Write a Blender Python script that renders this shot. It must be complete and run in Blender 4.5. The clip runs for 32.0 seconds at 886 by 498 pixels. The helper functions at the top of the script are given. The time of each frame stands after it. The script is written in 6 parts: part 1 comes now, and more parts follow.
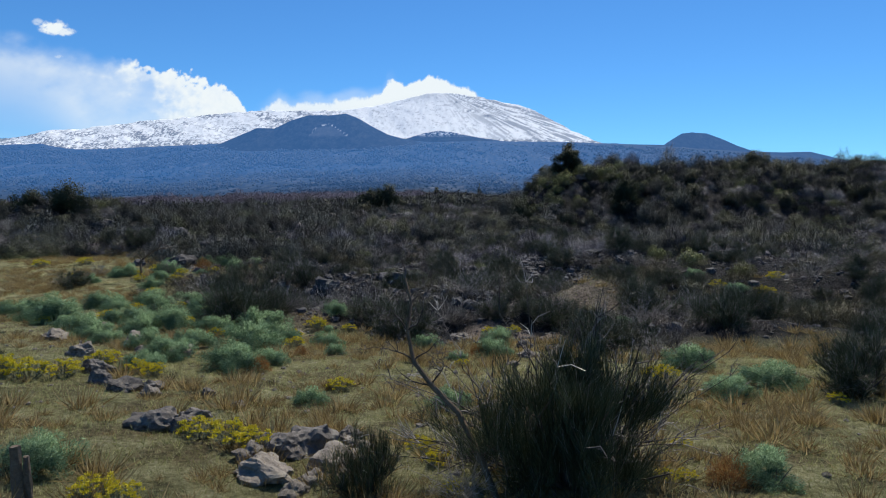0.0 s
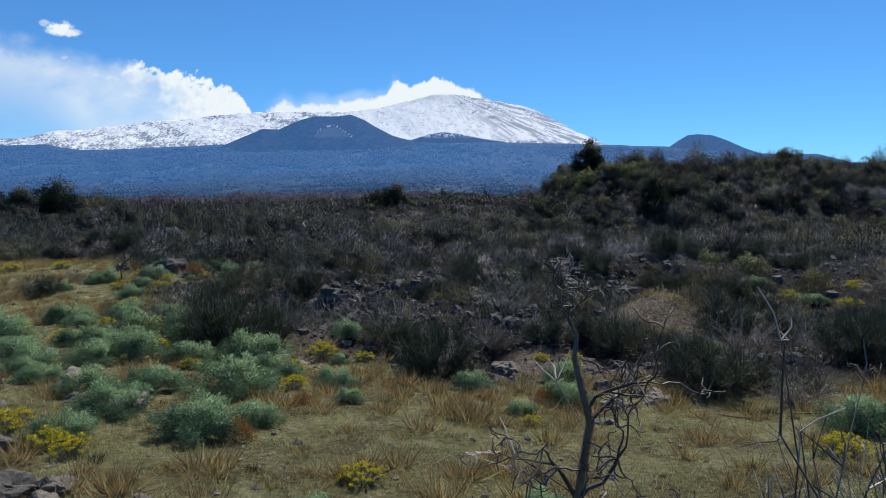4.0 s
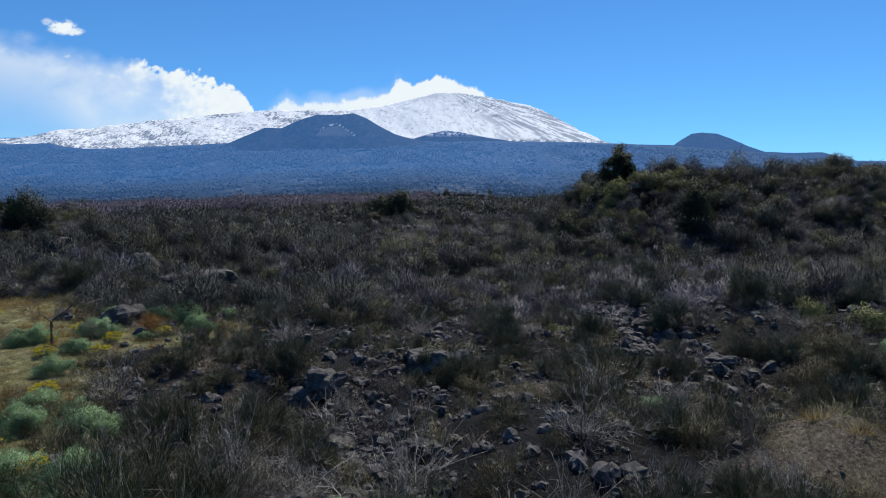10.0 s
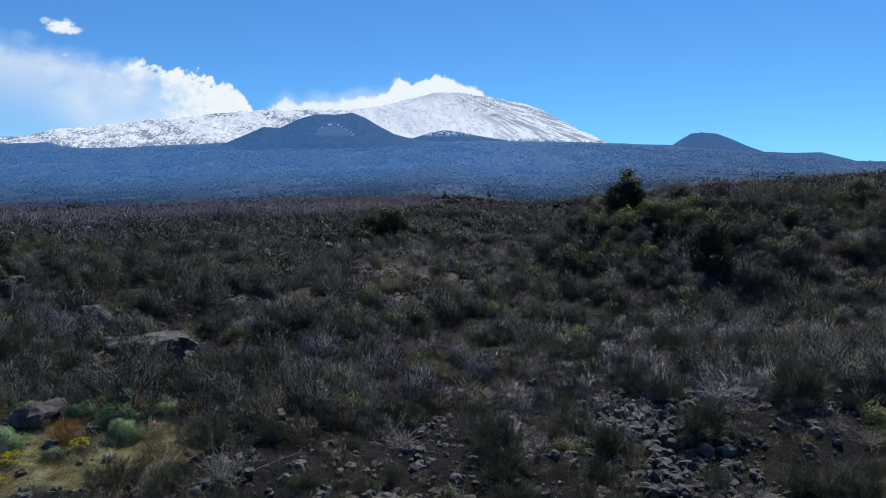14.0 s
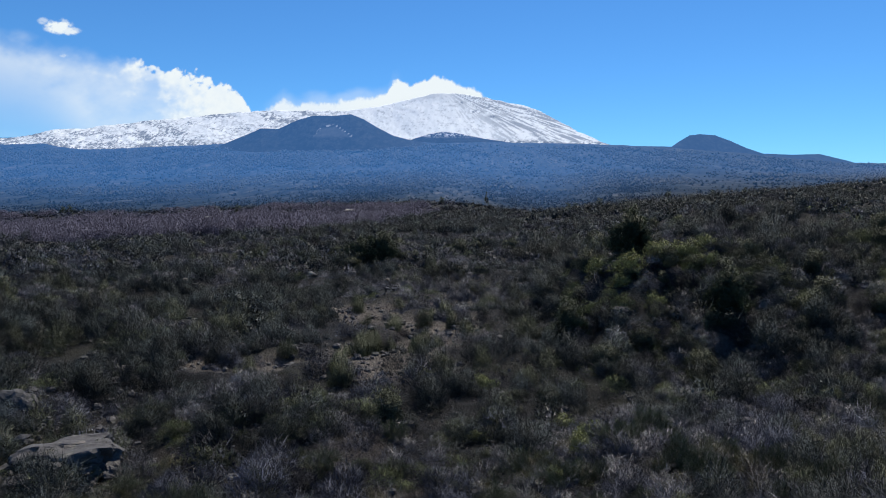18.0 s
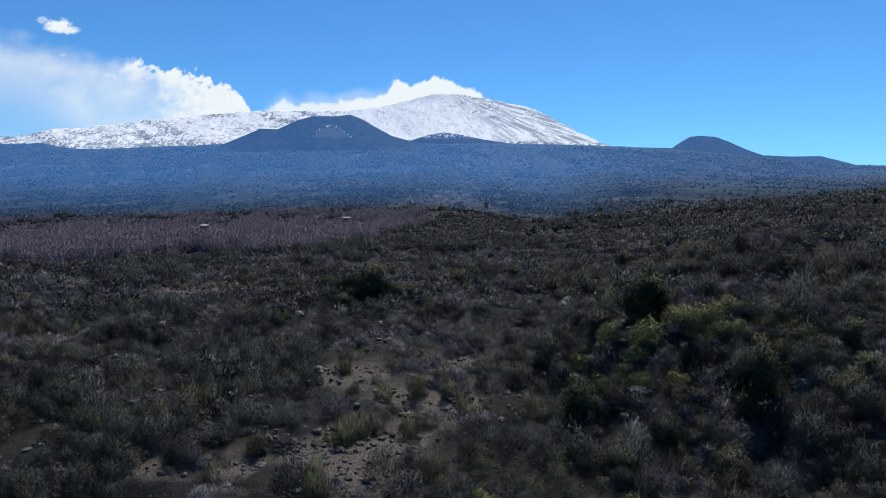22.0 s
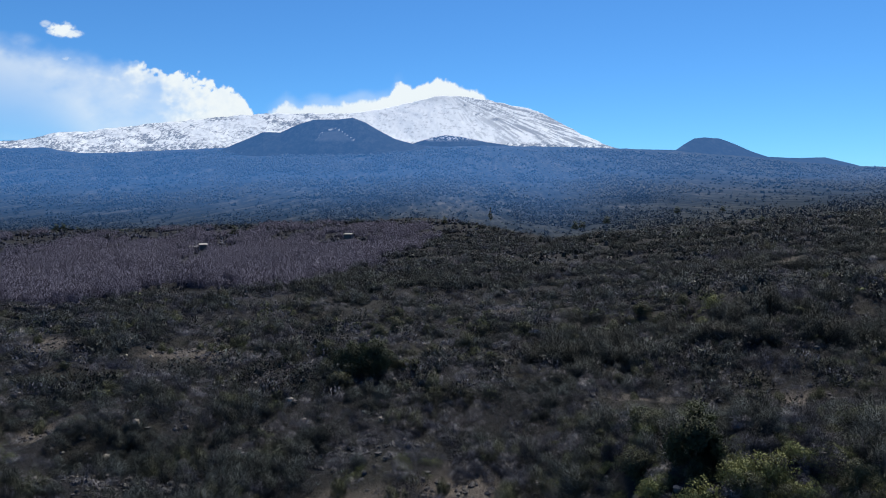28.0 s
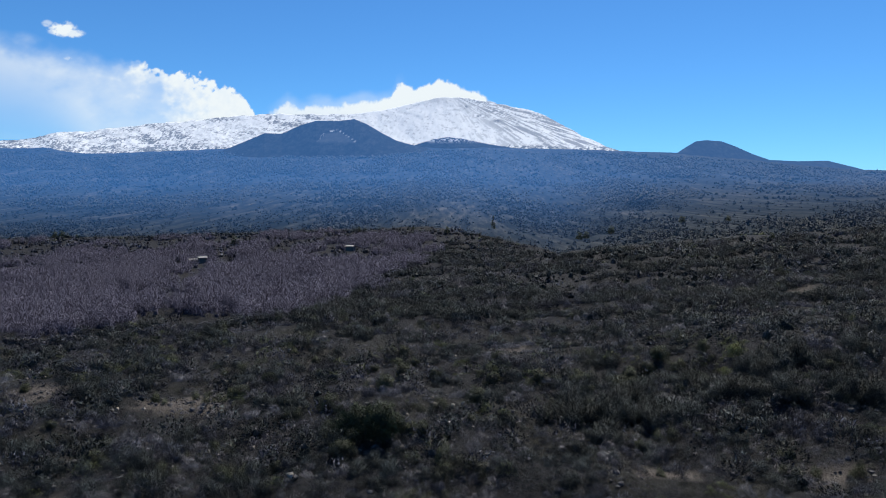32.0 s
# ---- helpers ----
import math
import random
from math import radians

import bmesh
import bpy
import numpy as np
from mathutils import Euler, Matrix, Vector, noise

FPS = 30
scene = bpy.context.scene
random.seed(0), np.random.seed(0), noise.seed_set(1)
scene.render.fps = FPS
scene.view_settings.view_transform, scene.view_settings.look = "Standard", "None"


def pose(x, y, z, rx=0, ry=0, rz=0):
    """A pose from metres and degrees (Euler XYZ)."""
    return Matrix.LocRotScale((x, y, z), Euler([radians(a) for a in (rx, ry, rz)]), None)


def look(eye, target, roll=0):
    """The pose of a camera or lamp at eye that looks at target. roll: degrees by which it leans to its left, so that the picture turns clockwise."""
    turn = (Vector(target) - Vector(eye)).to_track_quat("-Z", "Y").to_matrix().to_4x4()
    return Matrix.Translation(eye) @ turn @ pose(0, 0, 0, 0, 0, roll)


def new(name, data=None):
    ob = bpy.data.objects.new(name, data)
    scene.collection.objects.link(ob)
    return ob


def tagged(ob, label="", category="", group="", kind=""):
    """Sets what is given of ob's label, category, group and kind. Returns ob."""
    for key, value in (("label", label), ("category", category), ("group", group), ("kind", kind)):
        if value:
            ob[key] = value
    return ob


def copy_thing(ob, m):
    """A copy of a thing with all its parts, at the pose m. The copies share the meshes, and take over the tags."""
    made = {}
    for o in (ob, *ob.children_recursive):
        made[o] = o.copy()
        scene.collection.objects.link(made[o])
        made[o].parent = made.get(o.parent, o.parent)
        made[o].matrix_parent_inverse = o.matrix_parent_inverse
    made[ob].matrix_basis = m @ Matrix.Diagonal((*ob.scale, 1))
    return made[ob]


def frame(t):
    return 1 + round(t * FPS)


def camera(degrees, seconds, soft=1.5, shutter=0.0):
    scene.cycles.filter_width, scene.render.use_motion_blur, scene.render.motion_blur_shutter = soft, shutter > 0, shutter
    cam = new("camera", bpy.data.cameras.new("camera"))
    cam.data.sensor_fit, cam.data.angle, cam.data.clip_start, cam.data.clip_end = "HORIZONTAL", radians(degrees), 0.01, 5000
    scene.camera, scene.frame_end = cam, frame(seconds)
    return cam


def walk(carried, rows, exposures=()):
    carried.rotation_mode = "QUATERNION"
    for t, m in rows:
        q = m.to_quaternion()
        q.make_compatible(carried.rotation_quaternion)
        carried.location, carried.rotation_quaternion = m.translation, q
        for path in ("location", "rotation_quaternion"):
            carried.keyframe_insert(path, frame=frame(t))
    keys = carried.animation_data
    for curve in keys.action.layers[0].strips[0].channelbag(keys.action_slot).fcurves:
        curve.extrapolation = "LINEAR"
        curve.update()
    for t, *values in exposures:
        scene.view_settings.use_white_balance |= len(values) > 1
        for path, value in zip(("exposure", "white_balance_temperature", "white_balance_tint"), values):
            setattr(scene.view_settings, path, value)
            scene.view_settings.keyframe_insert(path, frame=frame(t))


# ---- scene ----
# camera: a drone that glides forward over scrub and then climbs
cam = camera(66.0, 32.0, soft=1.05)
# seconds, x, y, z, yaw to the right, pitch, roll
ROWS = (
    (0, 0.000, 0.000, 3.100, -0.000, -3.603, -0.205),
    (0.5, -0.101, 0.559, 3.068, -0.076, -3.571, -0.196),
    (1, -0.205, 1.116, 3.054, -0.140, -3.559, -0.187),
    (1.5, -0.310, 1.668, 3.054, -0.198, -3.556, -0.175),
    (2, -0.417, 2.213, 3.042, -0.247, -3.543, -0.148),
    (2.5, -0.523, 2.759, 3.001, -0.284, -3.524, -0.123),
    (3, -0.637, 3.310, 2.948, -0.318, -3.498, -0.093),
    (3.5, -0.757, 3.862, 2.920, -0.343, -3.483, -0.072),
    (5.5, -1.111, 6.021, 2.960, -0.473, -3.490, -0.097),
    (6, -1.215, 6.595, 2.982, -0.514, -3.500, -0.101),
    (6.5, -1.328, 7.191, 3.050, -0.538, -3.501, -0.105),
    (7, -1.446, 7.802, 3.151, -0.546, -3.516, -0.116),
    (7.5, -1.557, 8.416, 3.268, -0.562, -3.523, -0.116),
    (8, -1.660, 9.060, 3.397, -0.574, -3.517, -0.117),
    (8.5, -1.723, 9.746, 3.565, -0.580, -3.520, -0.124),
    (9, -1.752, 10.405, 3.766, -0.594, -3.534, -0.109),
    (9.5, -1.757, 11.019, 4.013, -0.604, -3.566, -0.097),
    (10, -1.744, 11.606, 4.298, -0.601, -3.609, -0.080),
    (10.5, -1.743, 12.196, 4.585, -0.591, -3.617, -0.075),
    (11, -1.750, 12.805, 4.856, -0.590, -3.621, -0.072),
    (11.5, -1.745, 13.422, 5.118, -0.583, -3.628, -0.060),
    (12, -1.705, 14.050, 5.399, -0.569, -3.650, -0.045),
    (12.5, -1.621, 14.680, 5.708, -0.554, -3.675, -0.029),
    (13, -1.524, 15.303, 6.040, -0.544, -3.692, -0.020),
    (13.5, -1.429, 15.936, 6.402, -0.532, -3.698, -0.029),
    (14, -1.311, 16.590, 6.784, -0.514, -3.685, -0.029),
    (14.5, -1.167, 17.260, 7.177, -0.482, -3.675, -0.025),
    (16.5, -0.664, 19.925, 8.675, -0.411, -3.637, -0.058),
    (17, -0.575, 20.575, 9.057, -0.401, -3.620, -0.041),
    (17.5, -0.496, 21.207, 9.436, -0.398, -3.614, -0.009),
    (18, -0.424, 21.823, 9.811, -0.397, -3.620, 0.021),
    (18.5, -0.359, 22.455, 10.215, -0.390, -3.625, 0.037),
    (19, -0.306, 23.124, 10.663, -0.370, -3.625, 0.077),
    (19.5, -0.258, 23.836, 11.138, -0.358, -3.623, 0.151),
    (20, -0.225, 24.554, 11.619, -0.352, -3.627, 0.214),
    (20.5, -0.202, 25.240, 12.098, -0.351, -3.632, 0.230),
    (21, -0.184, 25.889, 12.591, -0.349, -3.634, 0.222),
    (21.5, -0.178, 26.518, 13.113, -0.353, -3.638, 0.208),
    (22, -0.180, 27.154, 13.653, -0.363, -3.631, 0.195),
    (22.5, -0.182, 27.810, 14.192, -0.375, -3.632, 0.192),
    (23, -0.187, 28.475, 14.722, -0.389, -3.644, 0.176),
    (23.5, -0.202, 29.141, 15.265, -0.411, -3.648, 0.154),
    (24, -0.216, 29.813, 15.845, -0.430, -3.638, 0.117),
    (24.5, -0.228, 30.492, 16.470, -0.458, -3.607, 0.070),
    (25, -0.260, 31.163, 17.116, -0.481, -3.592, 0.017),
    (25.5, -0.317, 31.819, 17.761, -0.519, -3.590, -0.035),
    (27.5, -0.581, 34.320, 20.203, -0.627, -3.570, -0.027),
    (28, -0.597, 34.928, 20.870, -0.632, -3.551, 0.002),
    (28.5, -0.611, 35.537, 21.570, -0.642, -3.541, 0.030),
    (29, -0.647, 36.153, 22.302, -0.648, -3.540, 0.060),
    (29.5, -0.721, 36.789, 23.053, -0.658, -3.528, 0.066),
    (30, -0.844, 37.447, 23.797, -0.661, -3.522, 0.084),
    (30.5, -1.025, 38.109, 24.505, -0.664, -3.525, 0.113),
    (31, -1.254, 38.759, 25.168, -0.672, -3.527, 0.152),
    (31.5, -1.500, 39.388, 25.794, -0.683, -3.534, 0.198),
    (32, -1.742, 40.000, 26.400, -0.691, -3.516, 0.242),
)
walk(cam, [(t, pose(x, y, z, 90 + p, 0, -a) @ pose(0, 0, 0, 0, 0, r)) for t, x, y, z, a, p, r in ROWS])

# sky and sun: a high spring sun ahead, slightly to the right
SUN_AZ, SUN_EL = 20.0, 54.0
world = bpy.data.worlds.new("sky")
scene.world = world
world.use_nodes = True
wn = world.node_tree.nodes
sky = wn.new("ShaderNodeTexSky")
sky.sky_type = "NISHITA"
sky.sun_disc = False
sky.sun_elevation, sky.sun_rotation = radians(SUN_EL), radians(SUN_AZ)
sky.altitude, sky.air_density, sky.dust_density, sky.ozone_density = 1500, 1.0, 0.0, 2.0
wn["Background"].inputs[1].default_value = 0.112
tint = wn.new("ShaderNodeMix")
tint.data_type, tint.blend_type = "RGBA", "MULTIPLY"
tint.inputs[0].default_value, tint.inputs[7].default_value = 1.0, (0.365, 0.755, 1.10, 1)
world.node_tree.links.new(sky.outputs[0], tint.inputs[6])
world.node_tree.links.new(tint.outputs[2], wn["Background"].inputs[0])
sun = new("sun", bpy.data.lights.new("sun", "SUN"))
sun.data.energy, sun.data.angle, sun.data.color = 5.0, radians(0.53), (1.0, 0.93, 0.80)
sun.matrix_world = look((0, 0, 0), (-math.sin(radians(SUN_AZ)) * math.cos(radians(SUN_EL)), -math.cos(radians(SUN_AZ)) * math.cos(radians(SUN_EL)), -math.sin(radians(SUN_EL))))
scene.view_settings.exposure = 0.0
# ---------------------------------------------------------------- materials
def shader(name):
    m = bpy.data.materials.new(name)
    m.use_nodes = True
    nt = m.node_tree
    return m, nt, nt.nodes["Principled BSDF"]


def node(nt, kind, **kw):
    n = nt.nodes.new(kind)
    for k, v in kw.items():
        n.inputs[k].default_value = v
    return n


def noise_tex(nt, scale, detail=6, rough=0.6, space="Object"):
    tc = nt.nodes.new("ShaderNodeTexCoord")
    n = node(nt, "ShaderNodeTexNoise", Scale=scale, Detail=detail, Roughness=rough)
    nt.links.new(tc.outputs[space], n.inputs["Vector"])
    return n.outputs["Fac"]


def ramp(nt, fac, stops):
    r = nt.nodes.new("ShaderNodeValToRGB")
    e = r.color_ramp.elements
    while len(e) < len(stops):
        e.new(0.5)
    for el, (p, c) in zip(e, stops):
        el.position, el.color = p, (*c, 1)
    nt.links.new(fac, r.inputs[0])
    return r.outputs[0]


def mixc(nt, fac, a, b, mode="MIX"):
    m = nt.nodes.new("ShaderNodeMix")
    m.data_type, m.blend_type = "RGBA", mode
    for s, v in ((0, fac), (6, a), (7, b)):
        if hasattr(v, "is_linked"):
            nt.links.new(v, m.inputs[s])
        else:
            m.inputs[s].default_value = v if s == 0 else (*v, 1)
    return m.outputs[2]


def attr(nt, name):
    a = nt.nodes.new("ShaderNodeAttribute")
    a.attribute_name = name
    return a.outputs["Fac"]


def maths(nt, op, a, b=0.0):
    m = nt.nodes.new("ShaderNodeMath")
    m.operation = op
    for i, v in enumerate((a, b)):
        if hasattr(v, "is_linked"):
            nt.links.new(v, m.inputs[i])
        else:
            m.inputs[i].default_value = v
    return m.outputs[0]


def bump(nt, bsdf, fac, strength, distance):
    b = node(nt, "ShaderNodeBump", Strength=strength, Distance=distance)
    nt.links.new(fac, b.inputs["Height"])
    nt.links.new(b.outputs[0], bsdf.inputs["Normal"])


def leafy(name, stops, rough=0.7, glow=0.25, per="island", spec=0.3):
    """Twigs, needles and leaves: colour varies from piece to piece, and some light passes through."""
    m, nt, b = shader(name)
    r = nt.nodes.new("ShaderNodeNewGeometry").outputs["Random Per Island"]
    if per == "bush":
        r = maths(nt, "ADD", maths(nt, "MULTIPLY", r, 0.4), maths(nt, "MULTIPLY", attr(nt, "tone"), 0.62))
    fac = maths(nt, "ADD", maths(nt, "MULTIPLY", r, 0.7), maths(nt, "MULTIPLY", noise_tex(nt, 0.6, 3), 0.35))
    col = ramp(nt, fac, stops)
    nt.links.new(col, b.inputs["Base Color"])
    b.inputs["Roughness"].default_value, b.inputs["Specular IOR Level"].default_value = rough, spec
    if glow:
        tr = nt.nodes.new("ShaderNodeBsdfTranslucent")
        nt.links.new(col, tr.inputs["Color"])
        mx = node(nt, "ShaderNodeMixShader", Fac=glow)
        nt.links.new(b.outputs[0], mx.inputs[1])
        nt.links.new(tr.outputs[0], mx.inputs[2])
        nt.links.new(mx.outputs[0], nt.nodes["Material Output"].inputs["Surface"])
    return m


M_BROOM = leafy("broom_twigs", [(0.1, (0.0280, 0.0400, 0.0190)), (0.5, (0.0680, 0.0880, 0.0440)), (0.85, (0.1350, 0.1520, 0.0840)), (0.97, (0.2400, 0.2500, 0.1700))], 0.45, 0.35, spec=0.4)
M_OLIVE = leafy("olive_scrub", [(0.1, (0.0200, 0.0205, 0.0130)), (0.5, (0.0580, 0.0570, 0.0340)), (0.85, (0.1400, 0.1320, 0.0860)), (0.97, (0.2600, 0.2450, 0.1900))], 0.6, spec=0.25)
M_BARK = leafy("dry_twigs", [(0.1, (0.0290, 0.0225, 0.0195)), (0.55, (0.0740, 0.0610, 0.0550)), (0.9, (0.1950, 0.1720, 0.1560)), (0.98, (0.4300, 0.4050, 0.3800))], 0.5, 0, spec=0.4)
M_BLEACHED = leafy("bleached_wood", [(0.1, (0.1400, 0.1230, 0.1030)), (0.9, (0.4400, 0.4080, 0.3600))], 0.38, 0, spec=0.6)
M_FENNEL = leafy("fennel_leaf", [(0.1, (0.0700, 0.1270, 0.0700)), (0.5, (0.1660, 0.2720, 0.1530)), (0.9, (0.3600, 0.5100, 0.2950))], 0.8, glow=0.34, spec=0.12)
M_FLOWER = leafy("yellow_flower", [(0.1, (0.40, 0.33, 0.01)), (0.9, (0.72, 0.62, 0.04))], glow=0.3)
M_GREYLEAF = leafy("silver_leaf", [(0.1, (0.09, 0.11, 0.07)), (0.9, (0.26, 0.28, 0.20))], glow=0.2)
M_DRYGRASS = leafy("dry_grass", [(0.1, (0.1000, 0.0680, 0.0270)), (0.5, (0.2500, 0.1780, 0.0720)), (0.95, (0.5400, 0.4300, 0.2200))], glow=0.42)
M_GRASS = leafy("short_grass", [(0.1, (0.1350, 0.1500, 0.0500)), (0.5, (0.3300, 0.3350, 0.1260)), (0.95, (0.6000, 0.5750, 0.2950))], glow=0.48)
M_BRACKEN = leafy("dead_bracken", [(0.1, (0.12, 0.055, 0.018)), (0.5, (0.25, 0.125, 0.04)), (0.95, (0.42, 0.26, 0.10))], glow=0.35)
# the wood's colour holds extra blue for the haze over it
M_WOOD = leafy("bare_wood", [(0.1, (0.0760, 0.0760, 0.1140)), (0.5, (0.1010, 0.1000, 0.1470)), (0.95, (0.1310, 0.1300, 0.1840))], 0.9, 0, "bush", 0.05)
M_YOUNG = leafy("young_green_leaf", [(0.1, (0.0560, 0.0690, 0.0280)), (0.5, (0.1250, 0.1450, 0.0620)), (0.95, (0.2900, 0.3050, 0.1600))], 0.7, 0.3, spec=0.15)
M_LENTISK = leafy("lentisk_leaf", [(0.1, (0.0172, 0.0221, 0.0166)), (0.5, (0.0469, 0.0561, 0.0356)), (0.85, (0.1095, 0.1190, 0.0831)), (0.97, (0.2033, 0.2040, 0.1781))], 0.65, 0.25, spec=0.2)
# blue of haze and skylit shade mixed into the dark, brown and grey scrub
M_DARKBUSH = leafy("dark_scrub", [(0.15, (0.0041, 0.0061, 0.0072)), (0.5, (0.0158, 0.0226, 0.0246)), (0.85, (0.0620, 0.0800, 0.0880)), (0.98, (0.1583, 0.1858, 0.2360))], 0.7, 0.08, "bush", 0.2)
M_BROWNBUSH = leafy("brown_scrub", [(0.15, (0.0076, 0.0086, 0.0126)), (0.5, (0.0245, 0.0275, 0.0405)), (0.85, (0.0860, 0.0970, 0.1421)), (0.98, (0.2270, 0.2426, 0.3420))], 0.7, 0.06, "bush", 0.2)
M_GREYBUSH = leafy("grey_scrub", [(0.15, (0.0340, 0.0330, 0.0400)), (0.5, (0.1120, 0.1110, 0.1330)), (0.85, (0.3300, 0.3350, 0.3900)), (0.98, (0.6300, 0.6450, 0.7400))], 0.5, 0, "bush", 0.45)
M_GREENBUSH = leafy("green_scrub", [(0.15, (0.0096, 0.0132, 0.0078)), (0.5, (0.0323, 0.0408, 0.0238)), (0.85, (0.1131, 0.1305, 0.0798)), (0.98, (0.2850, 0.2945, 0.2090))], 0.6, 0.12, "bush", 0.25)
M_MOSSBUSH = leafy("yellow_green_scrub", [(0.15, (0.0407, 0.0518, 0.0242)), (0.5, (0.0972, 0.1190, 0.0530)), (0.95, (0.2039, 0.2314, 0.1206))], 0.6, 0.12, "bush", 0.2)
M_PINE = leafy("dark_needles", [(0.1, (0.012, 0.02, 0.012)), (0.9, (0.04, 0.055, 0.03))])


def stone_mat(name, dark, light, scale, rough=0.9):
    m, nt, b = shader(name)
    rnd = nt.nodes.new("ShaderNodeObjectInfo").outputs["Random"]
    isl = nt.nodes.new("ShaderNodeNewGeometry").outputs["Random Per Island"]
    f = maths(nt, "ADD", maths(nt, "MULTIPLY", noise_tex(nt, scale, 8, 0.7), 0.75), maths(nt, "MULTIPLY", maths(nt, "ADD", rnd, isl), 0.14))
    c = ramp(nt, f, [(0.28, dark), (0.52, tuple((p + q) / 2 for p, q in zip(dark, light))), (0.8, light)])
    lichen = ramp(nt, noise_tex(nt, scale * 0.35, 5), [(0.58, (0, 0, 0)), (0.68, (1, 1, 1))])
    c = mixc(nt, maths(nt, "MULTIPLY", lichen, 0.35), c, (0.30, 0.29, 0.22))
    nt.links.new(c, b.inputs["Base Color"])
    b.inputs["Roughness"].default_value = rough
    bump(nt, b, noise_tex(nt, scale * 3, 8, 0.7), 0.6, 0.03)
    return m


M_STONE = stone_mat("weathered_basalt", (0.050, 0.042, 0.035), (0.42, 0.365, 0.30), 9)
M_SHEET = stone_mat("weathered_roof_sheet", (0.16, 0.15, 0.14), (0.40, 0.38, 0.36), 2.0, 0.7)
M_TRUNK = stone_mat("dry_bark", (0.045, 0.031, 0.021), (0.23, 0.175, 0.125), 22)
M_BASALT = stone_mat("grey_basalt", (0.030, 0.027, 0.025), (0.27, 0.24, 0.21), 8)
M_LAVA = stone_mat("dark_lava", (0.0123, 0.0121, 0.0127), (0.1250, 0.1170, 0.1180), 7)


def ground_mat():
    """Short turf, cinders and scrub litter, by masks that the land carries."""
    m, nt, b = shader("ground")
    fine, mid, wide = noise_tex(nt, 11, 10, 0.78), noise_tex(nt, 1.6, 8, 0.65), noise_tex(nt, 0.22, 5)
    turf = ramp(nt, maths(nt, "ADD", maths(nt, "MULTIPLY", fine, 0.55), maths(nt, "MULTIPLY", mid, 0.45)),
                [(0.36, (0.058, 0.054, 0.024)), (0.46, (0.182, 0.174, 0.076)), (0.55, (0.340, 0.325, 0.165)), (0.68, (0.54, 0.51, 0.34))])
    patch = noise_tex(nt, 0.75, 7, 0.72)
    turf = mixc(nt, ramp(nt, patch, [(0.49, (0, 0, 0)), (0.59, (0.75, 0.75, 0.75))]), turf, ramp(nt, fine, [(0.38, (0.035, 0.027, 0.014)), (0.62, (0.22, 0.165, 0.085))]))
    turf = mixc(nt, ramp(nt, noise_tex(nt, 1.3, 6, 0.7, "Generated"), [(0.54, (0, 0, 0)), (0.62, (0.6, 0.6, 0.6))]), turf, ramp(nt, fine, [(0.38, (0.05, 0.055, 0.018)), (0.62, (0.24, 0.25, 0.09))]))
    # cinder and litter colours are shifted to blue for skylit shade
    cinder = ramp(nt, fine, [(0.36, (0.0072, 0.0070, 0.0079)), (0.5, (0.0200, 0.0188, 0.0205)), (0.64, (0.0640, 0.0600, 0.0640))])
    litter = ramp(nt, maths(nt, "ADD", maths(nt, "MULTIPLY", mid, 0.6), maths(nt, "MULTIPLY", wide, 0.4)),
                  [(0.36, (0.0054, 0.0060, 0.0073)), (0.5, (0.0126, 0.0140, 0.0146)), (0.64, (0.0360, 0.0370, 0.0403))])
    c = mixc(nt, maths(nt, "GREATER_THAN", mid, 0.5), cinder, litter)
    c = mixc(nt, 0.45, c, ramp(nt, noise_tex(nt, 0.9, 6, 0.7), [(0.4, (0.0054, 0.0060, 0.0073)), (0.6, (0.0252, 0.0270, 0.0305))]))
    c = mixc(nt, attr(nt, "turf"), c, turf)
    c = mixc(nt, attr(nt, "gravel"), c, ramp(nt, fine, [(0.36, (0.03, 0.026, 0.023)), (0.5, (0.115, 0.100, 0.088)), (0.64, (0.27, 0.24, 0.21))]))
    c = mixc(nt, attr(nt, "red"), c, ramp(nt, fine, [(0.36, (0.055, 0.043, 0.036)), (0.5, (0.195, 0.158, 0.130)), (0.66, (0.42, 0.355, 0.30))]))
    nt.links.new(c, b.inputs["Base Color"])
    b.inputs["Roughness"].default_value, b.inputs["Specular IOR Level"].default_value = 0.95, 0.15
    bump(nt, b, maths(nt, "ADD", fine, maths(nt, "MULTIPLY", mid, 1.5)), 1.0, 0.2)
    return m


M_GROUND = ground_mat()


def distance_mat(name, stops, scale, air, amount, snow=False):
    """Far slopes: woods, lava and snow; blue air before them painted as emission."""
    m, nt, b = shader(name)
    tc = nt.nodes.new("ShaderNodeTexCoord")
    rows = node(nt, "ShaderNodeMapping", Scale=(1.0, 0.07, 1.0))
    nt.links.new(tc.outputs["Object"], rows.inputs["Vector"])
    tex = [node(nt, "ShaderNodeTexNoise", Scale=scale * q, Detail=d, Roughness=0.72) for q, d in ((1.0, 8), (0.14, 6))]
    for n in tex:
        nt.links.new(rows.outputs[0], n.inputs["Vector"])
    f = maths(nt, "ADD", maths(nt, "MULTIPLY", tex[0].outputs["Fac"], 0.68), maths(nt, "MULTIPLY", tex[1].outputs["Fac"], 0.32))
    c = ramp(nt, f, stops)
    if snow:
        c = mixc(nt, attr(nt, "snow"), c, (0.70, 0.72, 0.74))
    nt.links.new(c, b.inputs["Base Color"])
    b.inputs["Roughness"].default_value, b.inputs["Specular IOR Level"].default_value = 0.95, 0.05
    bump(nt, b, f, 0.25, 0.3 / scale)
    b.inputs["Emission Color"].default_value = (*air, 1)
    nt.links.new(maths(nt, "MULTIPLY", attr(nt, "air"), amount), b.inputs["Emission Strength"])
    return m


